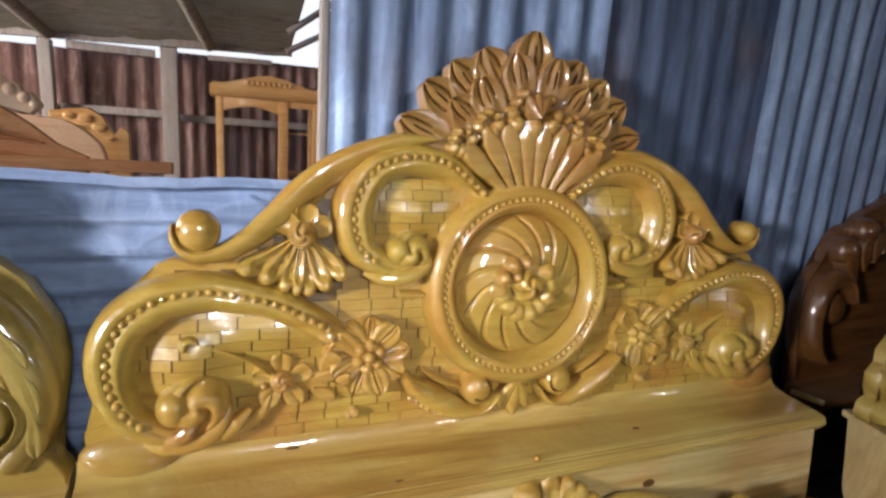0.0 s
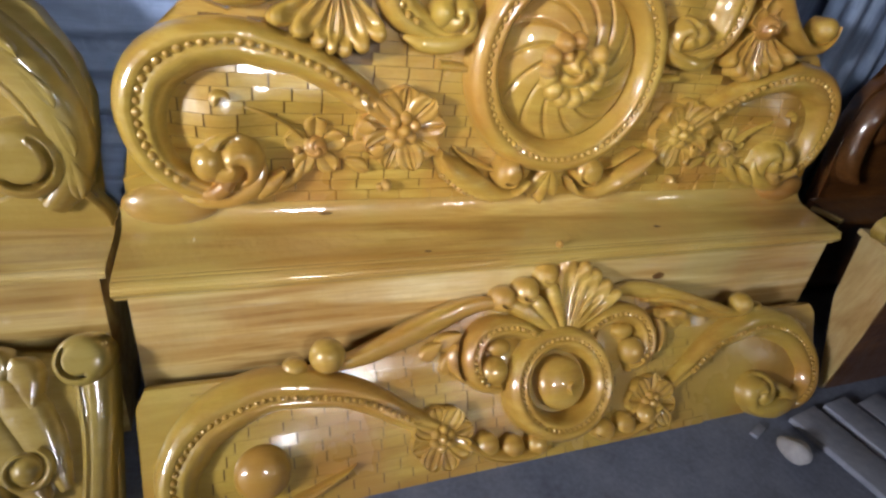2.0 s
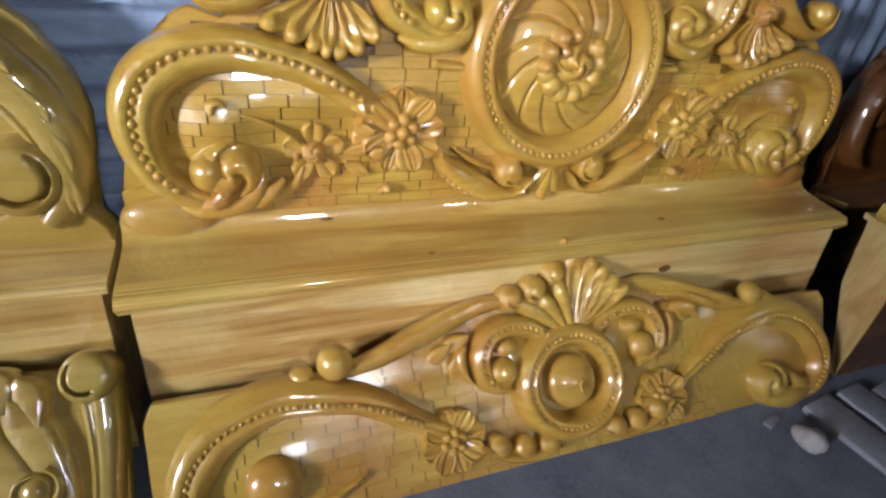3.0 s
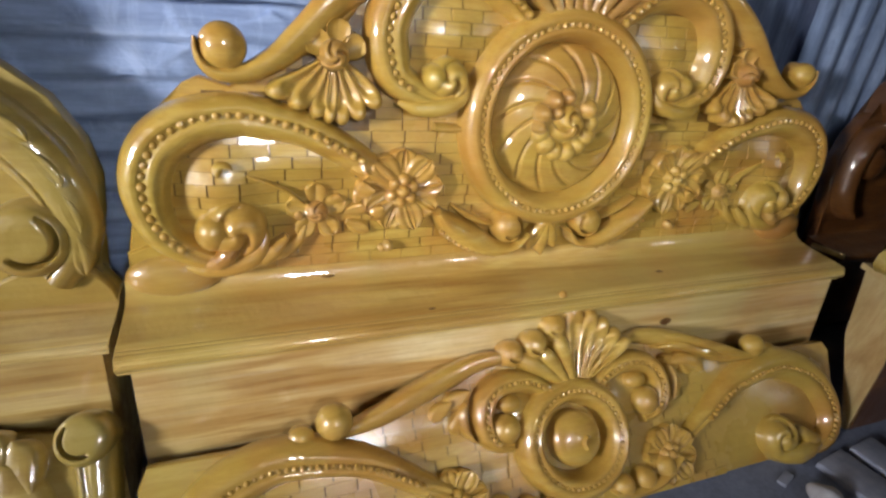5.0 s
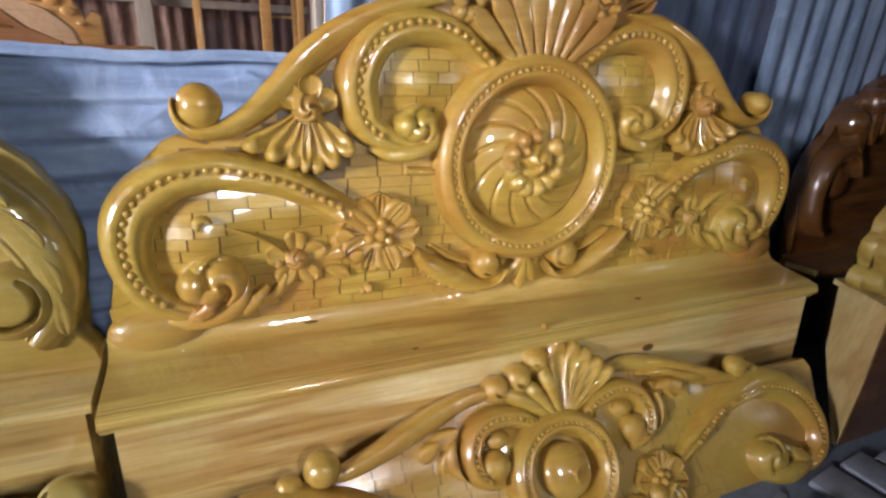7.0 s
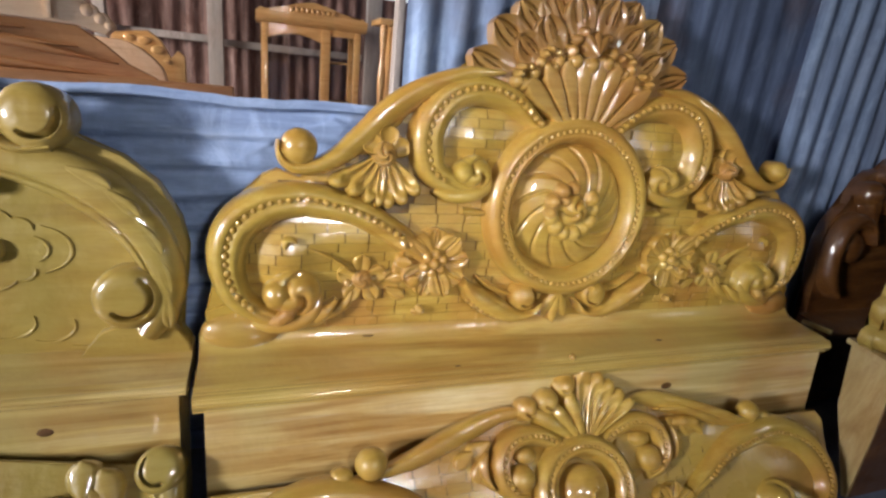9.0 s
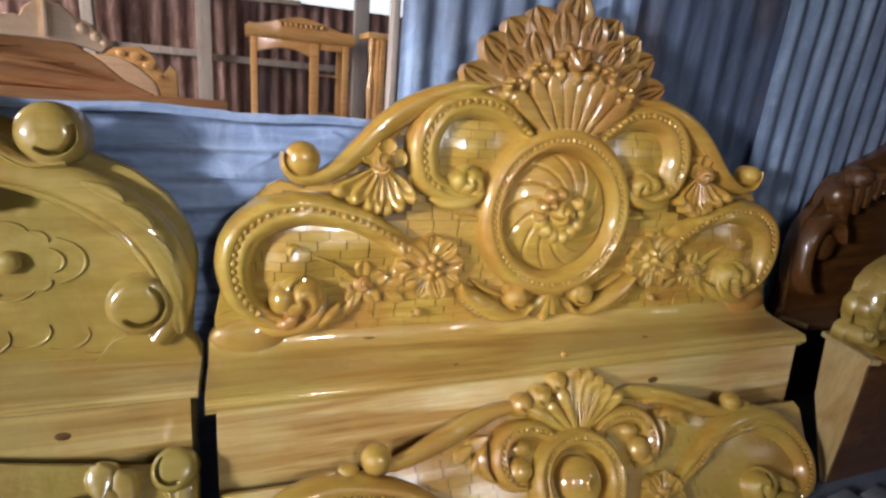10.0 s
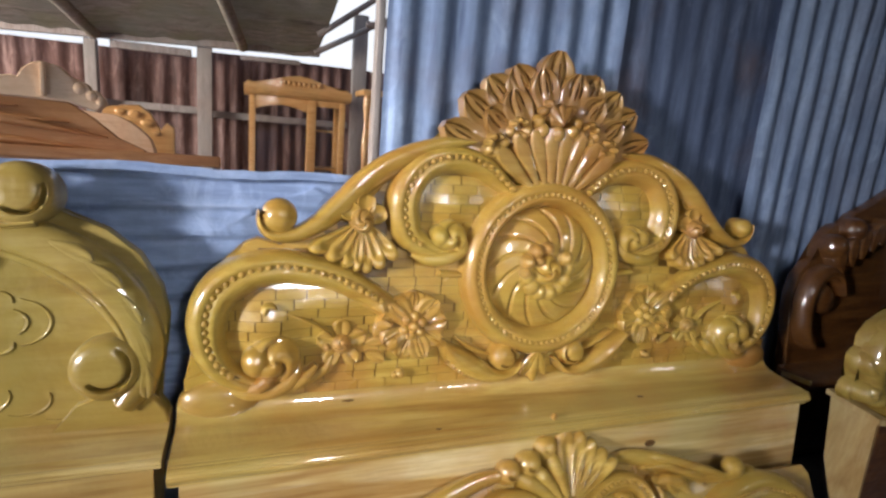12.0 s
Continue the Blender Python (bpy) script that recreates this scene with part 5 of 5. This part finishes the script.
def left_footboard():
    m = pose(-0.052, -0.194, 0.082) @ Matrix.Scale(0.93, 4) @ pose(0, 0, 0, -36.9) @ pose(0, 0.03, 0)
    fb = thing("footboard", m, "olive-gold varnished footboard with clubbed end posts, leaning against its headboard", "footboard")
    X = -2.03
    right = [(-1.045, -0.062), (-1.04, 0.26), (-1.10, 0.30), (-1.20, 0.30), (-1.28, 0.325), (-1.40, 0.345), (-1.55, 0.37), (-1.75, 0.42), (X, 0.45)]
    outline = [(2 * X - x, z) for x, z in right[:-1]] + list(reversed(right))
    part("back_panel", board(outline, 0.0, 0.035), OLIVE, fb)
    for s in (1, -1):
        fx = (lambda x: x) if s == 1 else (lambda x: 2 * X - x)
        bm = bmesh.new()
        ribbon(bm, [(fx(-1.085), 0.30), (fx(-1.078), 0.22), (fx(-1.075), 0.12), (fx(-1.085), -0.062)], [0.045, 0.036, 0.030, 0.034], [0.045, 0.036, 0.030, 0.034], round_height(0.056, 0.012, 0.4), 30, 15)
        c = part("club_post", bm, OLIVE, fb, "clubbed end post with a rolled head")
        disc_volute(c, "post_head", fx(-1.092), 0.288, 0.056, 0.074, OLIVE, 130 if s == 1 else 50, 1 if s == 1 else -1, "", 2.9)
        for k, (x, z, a, L, w) in enumerate(((-1.14, 0.02, 112, 0.27, 0.06), (-1.18, 0.0, 122, 0.30, 0.07), (-1.24, 0.0, 130, 0.28, 0.07), (-1.31, 0.02, 138, 0.27, 0.06), (-1.19, 0.20, 105, 0.11, 0.05), (-1.25, 0.235, 95, 0.095, 0.05),
                                             (-1.36, 0.10, 150, 0.22, 0.06), (-1.42, 0.2, 160, 0.2, 0.05))):
            bm = bmesh.new()
            petal_mesh(bm, fx(x), z, a if s == 1 else 180 - a, L, w * 1.5, 0.020 + 0.004 * (k % 3), 0.026 + 0.004 * (k % 2), 0.010, 0)
            part("sweeping_leaf", bm, OLIVE, fb)
        volute(fb, "side_volute", fx(-1.205), 0.075, 0.05, 0.05, OLIVE, 1, 60, -1, "rolled volute")
    return fb


left_footboard()


def right_headboard():
    """The dark board that stands in the shade by the wall."""
    m = pose(0, 0.235, 0.417) @ pose(0, 0, 0, -5.0)
    hb = thing("headboard", m, "dark brown varnished carved headboard standing in shade by the tin wall", "headboard")
    X = 2.02
    left = [(1.235, -0.40), (1.24, 0.08), (1.21, 0.15), (1.198, 0.24), (1.202, 0.32), (1.222, 0.385), (1.265, 0.435), (1.315, 0.460), (1.318, 0.505), (1.345, 0.555), (1.395, 0.59), (1.455, 0.60), (1.49, 0.635), (1.60, 0.68), (1.75, 0.76), (X, 0.85)]
    outline = left + [(2 * X - x, z) for x, z in reversed(left[:-1])]
    part("back_panel", board(outline, 0.0, 0.045), BROWN, hb)
    for s in (1, -1):
        fx = (lambda x: x) if s == 1 else (lambda x: 2 * X - x)
        pts = [(fx(x), z) for x, z in ((1.30, 0.10), (1.262, 0.15), (1.245, 0.23), (1.252, 0.31), (1.285, 0.375), (1.345, 0.400), (1.405, 0.375), (1.43, 0.31))]
        w = [0.02, 0.035, 0.04, 0.04, 0.03, 0.012]
        bm = bmesh.new()
        ribbon(bm, pts, w, w, round_height(0.06, 0.01, 0.3), 50, 15)
        part("rolled_border", bm, BROWN, hb)
        for x, z, r, h in ((1.345, 0.290, 0.06, 0.05), (1.365, 0.505, 0.052, 0.07), (1.465, 0.575, 0.050, 0.07)):
            bm = bmesh.new()
            dome(bm, fx(x), z, r, h, 1, 18, 6)
            part("carved_lobe", bm, BROWN, hb)
        for k in range(5):
            bm = bmesh.new()
            petal_mesh(bm, fx(1.40 + 0.05 * k), 0.40 + 0.03 * k, 110 - 12 * k, 0.12, 0.07, 0.045, 0.05, 0.008, 2)
            part("carved_leaf", bm, BROWN, hb)
    part("ledge", moulding([(0.0, 0.0), (0.0, 0.02), (-0.13, -0.005), (-0.14, -0.02), (-0.13, -0.035), (0.0, -0.035)], 1.172, 2 * X - 1.172, 2), BROWN, hb)
    part("ledge_end", box(1.160, 1.174, -0.145, -0.03, -0.012, 0.006, 0.003), PLANK, hb, "bare pale end of the ledge")
    return hb


right_headboard()


def right_bed_end():
    """The golden board set that stands forward of the dark one; only its near end shows."""
    hb = thing("headboard", pose(1.06, -0.10, 0.0), "golden varnished carved headboard with a bare pale side cheek", "headboard")
    # side cheek: wide at the ledge, narrow at the floor
    bm = bmesh.new()
    face = [(0.078, 0.095, 0.430), (0.024, -0.090, 0.430), (-0.036, -0.125, 0.178), (-0.078, -0.142, 0.0), (-0.086, -0.132, 0.0), (0.020, 0.035, 0.232)]
    a = [bm.verts.new(v) for v in face]
    b = [bm.verts.new((x + 0.03, y + 0.004, z)) for x, y, z in face]
    bm.faces.new(a)
    bm.faces.new(b)
    for i in range(len(a)):
        j = (i + 1) % len(a)
        bm.faces.new((a[i], a[j], b[j], b[i]))
    part("side_cheek", bm, CHEEK, hb, "bare pale planed side cheek", smooth=False)
    bm = bmesh.new()
    quad = [(0.072, 0.112), (0.012, -0.100), (0.050, -0.112), (0.110, 0.100)]
    a = [bm.verts.new((x, y, 0.4325)) for x, y in quad]
    b = [bm.verts.new((x, y, 0.452)) for x, y in quad]
    bm.faces.new(a)
    bm.faces.new(b)
    for i in range(4):
        bm.faces.new((a[i], a[(i + 1) % 4], b[(i + 1) % 4], b[i]))
    part("cheek_cap", bm, CHEEK, hb, "pale planed cap on the cheek", smooth=False)
    part("ledge", box(0.075, 1.2, -0.105, 0.10, 0.432, 0.450, 0.006), GOLD, hb)
    bm = bmesh.new()
    vs = [(0.034, -0.094, 0.43), (1.2, -0.094, 0.43), (1.2, -0.146, 0.0), (-0.068, -0.146, 0.0), (0.05, -0.06, 0.43), (1.2, -0.06, 0.43), (1.2, -0.10, 0.0), (-0.03, -0.10, 0.0)]
    v = [bm.verts.new(q) for q in vs]
    for f in ((0, 1, 2, 3), (4, 5, 6, 7), (0, 1, 5, 4), (3, 2, 6, 7), (0, 3, 7, 4), (1, 2, 6, 5)):
        bm.faces.new([v[i] for i in f])
    part("front_board", bm, BROWN, hb, "dark brown glossy front board", smooth=False)
    return hb


def right_carved_top(hb):
    outline = [(0.055, 0.45), (0.035, 0.475), (0.04, 0.51), (0.07, 0.53), (0.05, 0.565), (0.045, 0.61), (0.075, 0.64), (0.07, 0.68), (0.105, 0.725), (0.17, 0.76), (0.26, 0.79), (0.32, 0.86), (0.42, 0.93), (0.6, 1.0), (0.85, 1.1), (1.2, 1.12), (1.2, 0.45)]
    bm = board(outline, 0.02, 0.065)
    part("back_panel", bm, OLIVE, hb)

    def raised(name, bm2, mat):
        bmesh.ops.translate(bm2, verts=bm2.verts, vec=(0, 0.02, 0))
        part(name, bm2, mat, hb)
    bm = bmesh.new()
    ribbon(bm, [(0.24, 0.49), (0.13, 0.50), (0.095, 0.57), (0.11, 0.66), (0.17, 0.72), (0.26, 0.745), (0.36, 0.73), (0.45, 0.67)], [0.015, 0.03, 0.035, 0.04, 0.04, 0.03, 0.02], [0.02, 0.04, 0.05, 0.05, 0.045, 0.03, 0.02], round_height(0.06, 0.01, 0.3), 60, 15)
    raised("rolled_border", bm, OLIVE)
    for x, z, r in ((0.135, 0.545, 0.035), (0.21, 0.56, 0.04), (0.12, 0.475, 0.03), (0.25, 0.64, 0.045), (0.30, 0.80, 0.04)):
        bm = bmesh.new()
        dome(bm, x, z, r, 0.07, 1, 16, 6)
        raised("carved_lobe", bm, OLIVE)
    for k in range(5):
        bm = bmesh.new()
        petal_mesh(bm, 0.18 + 0.05 * k, 0.49, 60 + 10 * k, 0.10, 0.05, 0.03, 0.035, 0.008, 2)
        raised("carved_leaf", bm, OLIVE)
    for x, z, r, turn in ((0.085, 0.495, 0.042, 60), (0.10, 0.595, 0.052, 120), (0.145, 0.70, 0.048, 20), (0.20, 0.53, 0.050, 80)):
        ob = swirl(hb, "carved_curl", x, z, r, 0.066, OLIVE, 1, turn, 2, 1, "", SINK, 0.5, 0.4)
        ob.matrix_local = Matrix.Translation((0, 0.02, 0))


rb = right_bed_end()
right_carved_top(rb)

# --- planks and clay lump on the floor ---
for x0, y0, a, L, w, h in ((0.795, -0.315, -81, 0.9, 0.125, 0.020), (0.945, -0.305, -83, 0.95, 0.11, 0.024), (1.08, -0.32, -80, 0.9, 0.12, 0.020)):
    pl = thing("floor_plank", pose(x0, y0, 0.0, 0, 0, a), "dusty grey loose plank lying on the floor", "plank", "floor planks")
    part("plank_body", box(0, L, -w / 2, w / 2, 0.0, h, 0.004), GREY_PLANK, pl)
chip = thing("wood_chip", pose(0.60, -0.335, 0.0, 0, 0, 20), "small pale wood chip on the floor by the footboard", "wood chip")
part("chip_body", box(-0.03, 0.03, -0.012, 0.012, 0.0, 0.010, 0.004), GREY_PLANK, chip)
lump = thing("clay_lump", pose(0.628, -0.425, 0.0), "whitish rounded clay lump on the floor", "lump")
bm = bmesh.new()
bmesh.ops.create_icosphere(bm, subdivisions=3, radius=0.038, matrix=Matrix.Translation((0, 0, 0.03)) @ Matrix.Diagonal((0.9, 1.2, 0.85, 1)))
for v in bm.verts:
    v.co += v.co.normalized() * (0.012 * noise.noise(v.co * 28) + 0.004 * noise.noise(v.co * 90))
    v.co.z = max(0.0, v.co.z)
part("lump_body", bm, CHALK, lump)

# --- the rear shed beyond the low fence ---
rear = thing("wall_rear", Matrix(), "rusty brown corrugated tin rear wall", "wall", "", "structure")
part("tin_sheet", corrugated(-4.6, -1.22, 0.0, 1.725, 0.155, 0.016, 4.36, "x", 0.01, 31, 8, 8), RUST_TIN, rear)
part("tin_sheet", corrugated(-1.25, 0.85, 0.0, 1.79, 0.12, 0.012, 4.38, "x", 0.01, 32, 8, 8), RUST_TIN, rear)
setting("wall_rear_side", corrugated(-0.0, 2.6, 0.0, 2.6, 0.10, 0.012, 4.0, "x", 0.01, 33, 8, 6), RUST_TIN, "rusty tin side wall of the rear shed", "wall").matrix_world = pose(0.62, 0.9, 0) @ pose(0, 0, 0, 0, 0, 90) @ pose(0, -4.0, 0)
for x, y, w, h in ((-1.21, 4.12, 0.12, 1.80), (-2.06, 4.12, 0.085, 1.75), (0.140, 4.12, 0.13, 2.25)):
    p = thing("timber_post", pose(x, y, 0), "upright weathered grey timber post of the rear shed", "post", "rear shed posts", "structure")
    part("post_body", box(-w / 2, w / 2, -0.05, 0.05, 0.0, h, 0.006), POST, p)
for x0, x1, z in ((-4.4, -2.07, 1.25), (-2.02, -1.27, 1.255), (-1.15, 0.07, 1.235)):
    p = thing("timber_rail", pose(0, 4.27, z), "level grey timber rail nailed across the rear tin", "rail", "rear shed rails", "structure")
    part("rail_body", box(x0, x1, -0.03, 0.03, -0.03, 0.03, 0.004), POST, p)
wp = thing("wall_plate", pose(0, 4.18, 1.735), "weathered grey timber plate below the eave", "beam", "", "structure")
part("beam_body", box(-1.93, -1.32, -0.04, 0.04, -0.03, 0.03, 0.004), POST, wp)
wp = thing("wall_plate", pose(-0.5, 4.20, 1.765, 0, -1.5, 0), "weathered grey timber plate below the eave", "beam", "", "structure")
part("beam_body", box(-0.42, 0.10, -0.03, 0.03, -0.02, 0.02, 0.004), POST, wp)
# sloping roof with light at the eave
roof = thing("roof_rear", Matrix(), "low grey matted roof underside of the rear shed", "roof", "", "structure")
bm = bmesh.new()
rows = []
rng = random.Random(4)
for i in range(41):
    x = -4.8 + 4.55 * i / 40
    row = []
    for j in range(21):
        y = 0.42 + 3.68 * j / 20
        z = 2.62 - (y - 0.55) * 0.235 + 0.04 * (x + 1.9) * (y - 0.42) / 3.68 + 0.02 * noise.noise(Vector((x * 2, y * 2, 0))) + 0.012 * rng.uniform(-1, 1)
        if j > 18:
            z += (j - 18) * (0.055 * noise.noise(Vector((x * 3.3, 5.0, 1.0))) + 0.03 * noise.noise(Vector((x * 11.0, 2.0, 1.0))))
        row.append(bm.verts.new((x, y + (0.1 * noise.noise(Vector((x * 3, 7, 0))) if j == 20 else 0), z)))
    rows.append(row)
for a, b in zip(rows, rows[1:]):
    for j in range(20):
        bm.faces.new((a[j], b[j], b[j + 1], a[j + 1]))
bmesh.ops.solidify(bm, geom=list(bm.faces), thickness=-0.05)
part("matting", bm, THATCH, roof)
for x, y0, y1 in ((-2.0, 0.6, 3.98), (-0.9, 0.6, 3.98), (-3.2, 0.6, 3.98)):
    r = thing("rafter", Matrix(), "dark round rafter below the matted roof", "rafter", "rafters", "structure")
    bm = bmesh.new()
    a, b = Vector((x - 0.45, y0, 2.62 - 0.03)), Vector((x, y1, 2.62 - (y1 - 0.55) * 0.235 + 0.04 * (x + 1.9) - 0.035))
    d = b - a
    bmesh.ops.create_cone(bm, segments=12, radius1=0.05, radius2=0.045, depth=d.length, cap_ends=True, matrix=Matrix.Translation((a + b) / 2) @ d.to_track_quat("Z", "Y").to_matrix().to_4x4())
    part("pole", bm, THATCH, r)


pu = thing("eave_purlin", pose(-1.9, 4.04, 1.788, 0, -2.3, 0), "weathered grey timber purlin under the eave of the matted roof", "beam", "", "structure")
part("beam_body", box(-2.7, 1.66, -0.035, 0.035, -0.03, 0.03, 0.005), POST, pu)
over = thing("roof_gable", Matrix(), "ragged grey gable matting beyond the roof edge", "roof", "", "structure")
part("matting", box(-0.28, 0.75, 0.45, 2.7, 2.42, 2.47, 0.01), THATCH, over)
for k, (a, b) in enumerate((((-0.32, 3.5, 1.93), (0.35, 3.3, 2.42)), ((-0.30, 3.9, 1.84), (0.40, 3.9, 2.24)), ((0.05, 3.4, 2.05), (0.55, 3.4, 2.10)))):
    r = thing("gable_pole", Matrix(), "thin weathered pole bracing the gable", "pole", "gable poles", "structure")
    a, b = Vector(a), Vector(b)
    bm = bmesh.new()
    bmesh.ops.create_cone(bm, segments=10, radius1=0.026, radius2=0.022, depth=(b - a).length, cap_ends=True, matrix=Matrix.Translation((a + b) / 2) @ (b - a).to_track_quat("Z", "Y").to_matrix().to_4x4())
    part("pole", bm, POST, r)


def showcase():
    c = thing("showcase_cabinet", pose(-0.453, 3.56, 0.0, 0, 0, 0), "light varnished wooden showcase cabinet with glazed door and carved cornice", "cabinet")
    W, D, H = 0.39, 0.36, 1.42
    for x in (-W, W - 0.05):
        part("corner_post", box(x, x + 0.05, 0.0, 0.05, 0.0, H, 0.006), CABINET, c)
        part("corner_post", box(x, x + 0.05, D - 0.05, D, 0.0, H, 0.006), CABINET, c)
    part("middle_stile", box(0.07, 0.145, -0.004, 0.05, 0.05, H - 0.003, 0.006), CABINET, c)
    part("base", box(-W - 0.02, W + 0.02, -0.02, D, 0.0, 0.12, 0.008), CABINET, c)
    part("cornice", moulding([(-0.01, H), (-0.05, H + 0.03), (-0.06, H + 0.065), (-0.06, H + 0.08), (D, H + 0.08), (D, H)], -W - 0.04, W + 0.04, 1), CABINET, c)
    half = [(-W - 0.03, H + 0.081), (-W - 0.01, H + 0.105), (-W + 0.05, H + 0.10), (-0.22, H + 0.13), (-0.10, H + 0.165), (0.0, H + 0.18)]
    part("crest", board(mirrored(half), -0.03, 0.0), CABINET, c)
    for k in range(9):
        bm = bmesh.new()
        dome(bm, -0.16 + 0.04 * k, H + 0.115, 0.018, 0.02, 1, 8, 3)
        bmesh.ops.translate(bm, verts=bm.verts, vec=(0, -0.03, 0))
        part("carved_boss", bm, CABINET, c)
    pts = [(-W + 0.05, H), (-W + 0.05, H - 0.10)] + [(-W + 0.05 + 0.41 * k / 10, H - 0.11 + 0.045 * math.sin(math.pi * k / 10)) for k in range(11)] + [(0.07, H - 0.10), (0.07, H)]
    part("arched_rail", board(pts, 0.004, 0.03), CABINET, c)
    part("door_rail", box(0.145, W - 0.05, 0.006, 0.03, H - 0.05, H - 0.001, 0.004), CABINET, c)
    for z in (0.45, 0.83, 1.16):
        part("shelf", box(0.15, W - 0.05, 0.05, D - 0.05, z, z + 0.018, 0.003), CABINET, c)
    for x0, x1 in ((-W + 0.051, 0.069), (0.146, W - 0.051)):
        g = part("glass_pane", box(x0, x1, 0.018, 0.022, 0.13, H - 0.055, 0), GLASS, c)
        g.visible_shadow = False
    return c


showcase()
nc = thing("narrow_cabinet", pose(-0.01, 2.78, 0.0), "narrow varnished cabinet edge with turned column", "cabinet")
part("side", box(0.035, 0.075, 0.0, 0.3, 0.0, 1.46, 0.006), CABINET, nc)
part("cornice", box(-0.06, 0.09, -0.02, 0.32, 1.46, 1.50, 0.008), CABINET, nc)
bm = bmesh.new()
prof = [(0.024, 0.0), (0.03, 0.1), (0.02, 0.2), (0.03, 0.35), (0.018, 0.5), (0.03, 0.7), (0.02, 0.9), (0.03, 1.1), (0.018, 1.25), (0.028, 1.4), (0.024, 1.46)]
c, _ = spline(prof, 40)
rings = [[bm.verts.new((-0.02 + r * math.cos(a), 0.03 + r * math.sin(a), z)) for a in np.linspace(0, 2 * math.pi, 12, endpoint=False)] for r, z in c]
for a, b in zip(rings, rings[1:]):
    for i in range(12):
        bm.faces.new((a[i], a[(i + 1) % 12], b[(i + 1) % 12], b[i]))
part("turned_column", bm, CABINET, nc)


def raw_stack():
    s = thing("raw_headboard", pose(-2.15, 1.78, 0.0, -6, 0, 0), "unvarnished orange wooden headboard with pale stepped crest", "headboard", "raw headboards")
    out = [(-0.9, 0.0), (0.80, 0.0), (0.82, 1.03), (0.70, 1.085), (0.60, 1.17), (0.5, 1.235), (0.2, 1.25), (-0.9, 1.25)]
    part("panel", board(out, 0.0, 0.05), RAW, s)
    for k, (x, z, L, a) in enumerate(((0.62, 1.02, 1.4, 176), (0.66, 1.08, 1.2, 172), (0.5, 1.14, 1.1, 178), (0.3, 1.2, 1.0, 180))):
        bm = bmesh.new()
        petal_mesh(bm, x, z, a, L, 0.05, 0.02, 0.03, 0.014, 0, 1, 24, 9, 0.5, 0.1)
        part("carved_ridge", bm, RAW, s)
    part("bottom_rail", box(-0.9, 1.17, -0.05, 0.05, 0.965, 1.02, 0.008), RAW, s)
    crest = [(-0.3, 1.24), (-0.3, 1.30), (0.22, 1.30), (0.25, 1.33), (0.29, 1.335), (0.31, 1.33), (0.33, 1.37), (0.37, 1.40), (0.41, 1.408), (0.47, 1.395), (0.51, 1.36), (0.535, 1.322), (0.56, 1.335), (0.585, 1.325),
             (0.60, 1.295), (0.625, 1.297), (0.65, 1.265), (0.655, 1.235), (0.62, 1.20), (0.5, 1.235), (0.3, 1.24)]
    part("crest", board(crest, -0.035, 0.02), PALE_RAW, s, "pale raw stepped crest")
    part("crest_block", box(0.405, 0.425, -0.06, -0.036, 1.25, 1.40, 0.004), PALE_RAW, s)
    for x, z, r in ((0.555, 1.30, 0.03), (0.605, 1.27, 0.028), (0.64, 1.245, 0.022)):
        bm = bmesh.new()
        dome(bm, x, z, r, 0.05, 1, 14, 5)
        part("scalloped_lobe", bm, PALE_RAW, s)
    t = thing("raw_footboard", pose(-1.50, 2.35, 0.0, -5, 0, 0), "pale raw arched footboard behind the orange one", "footboard", "raw headboards")
    arc = [(-0.4, 0.6), (-0.4, 1.21)] + [(-0.15 + 0.26 * k / 8, 1.19 + 0.02 * math.sin(k / 8 * 1.5) - 0.15 * (k / 8) ** 2) for k in range(9)] + [(0.13, 1.0), (0.13, 0.6)]
    part("panel", board(arc, 0.0, 0.09), PALE_RAW, t)
    part("leg", box(-0.38, -0.3, 0.01, 0.08, 0.0, 0.6, 0.004), PALE_RAW, t)
    part("leg", box(0.04, 0.12, 0.01, 0.08, 0.0, 0.6, 0.004), PALE_RAW, t)
    u = thing("carved_chair", pose(-1.50, 2.75, 0.0), "dark orange carved chair back among the raw boards", "chair")
    part("back_panel", board([(-0.2, 0.0), (0.2, 0.0), (0.2, 1.12), (0.16, 1.15), (0.12, 1.10), (0.07, 1.20), (0.0, 1.25), (-0.08, 1.24), (-0.2, 1.22)], 0.0, 0.05), CABINET, u)
    for x, z, r in ((0.05, 1.14, 0.05), (-0.02, 1.19, 0.05), (-0.1, 1.2, 0.04), (0.1, 1.08, 0.03), (-0.06, 1.13, 0.04)):
        bm = bmesh.new()
        dome(bm, x, z, r * 0.8, 0.014, 1, 12, 4, sy=0.6)
        part("carved_lobe", bm, CABINET, u)


raw_stack()
# bright open ground and sky behind the rear shed come from the world; a hedge of distance closes the horizon
setting("ground", box(-40, 40, 7.0, 60, -0.12, -0.02, 0), EARTH, "pale open ground behind the sheds", "ground")
setting("ground_west", box(-40, -5.0, -40, 7.0, -0.12, -0.02, 0), EARTH, "pale open ground beside the sheds", "ground")
setting("backdrop", box(-14, 8, 9.0, 9.1, -0.1, 7.0, 0), HAZE, "bright hazy white sky beyond the sheds", "sky")
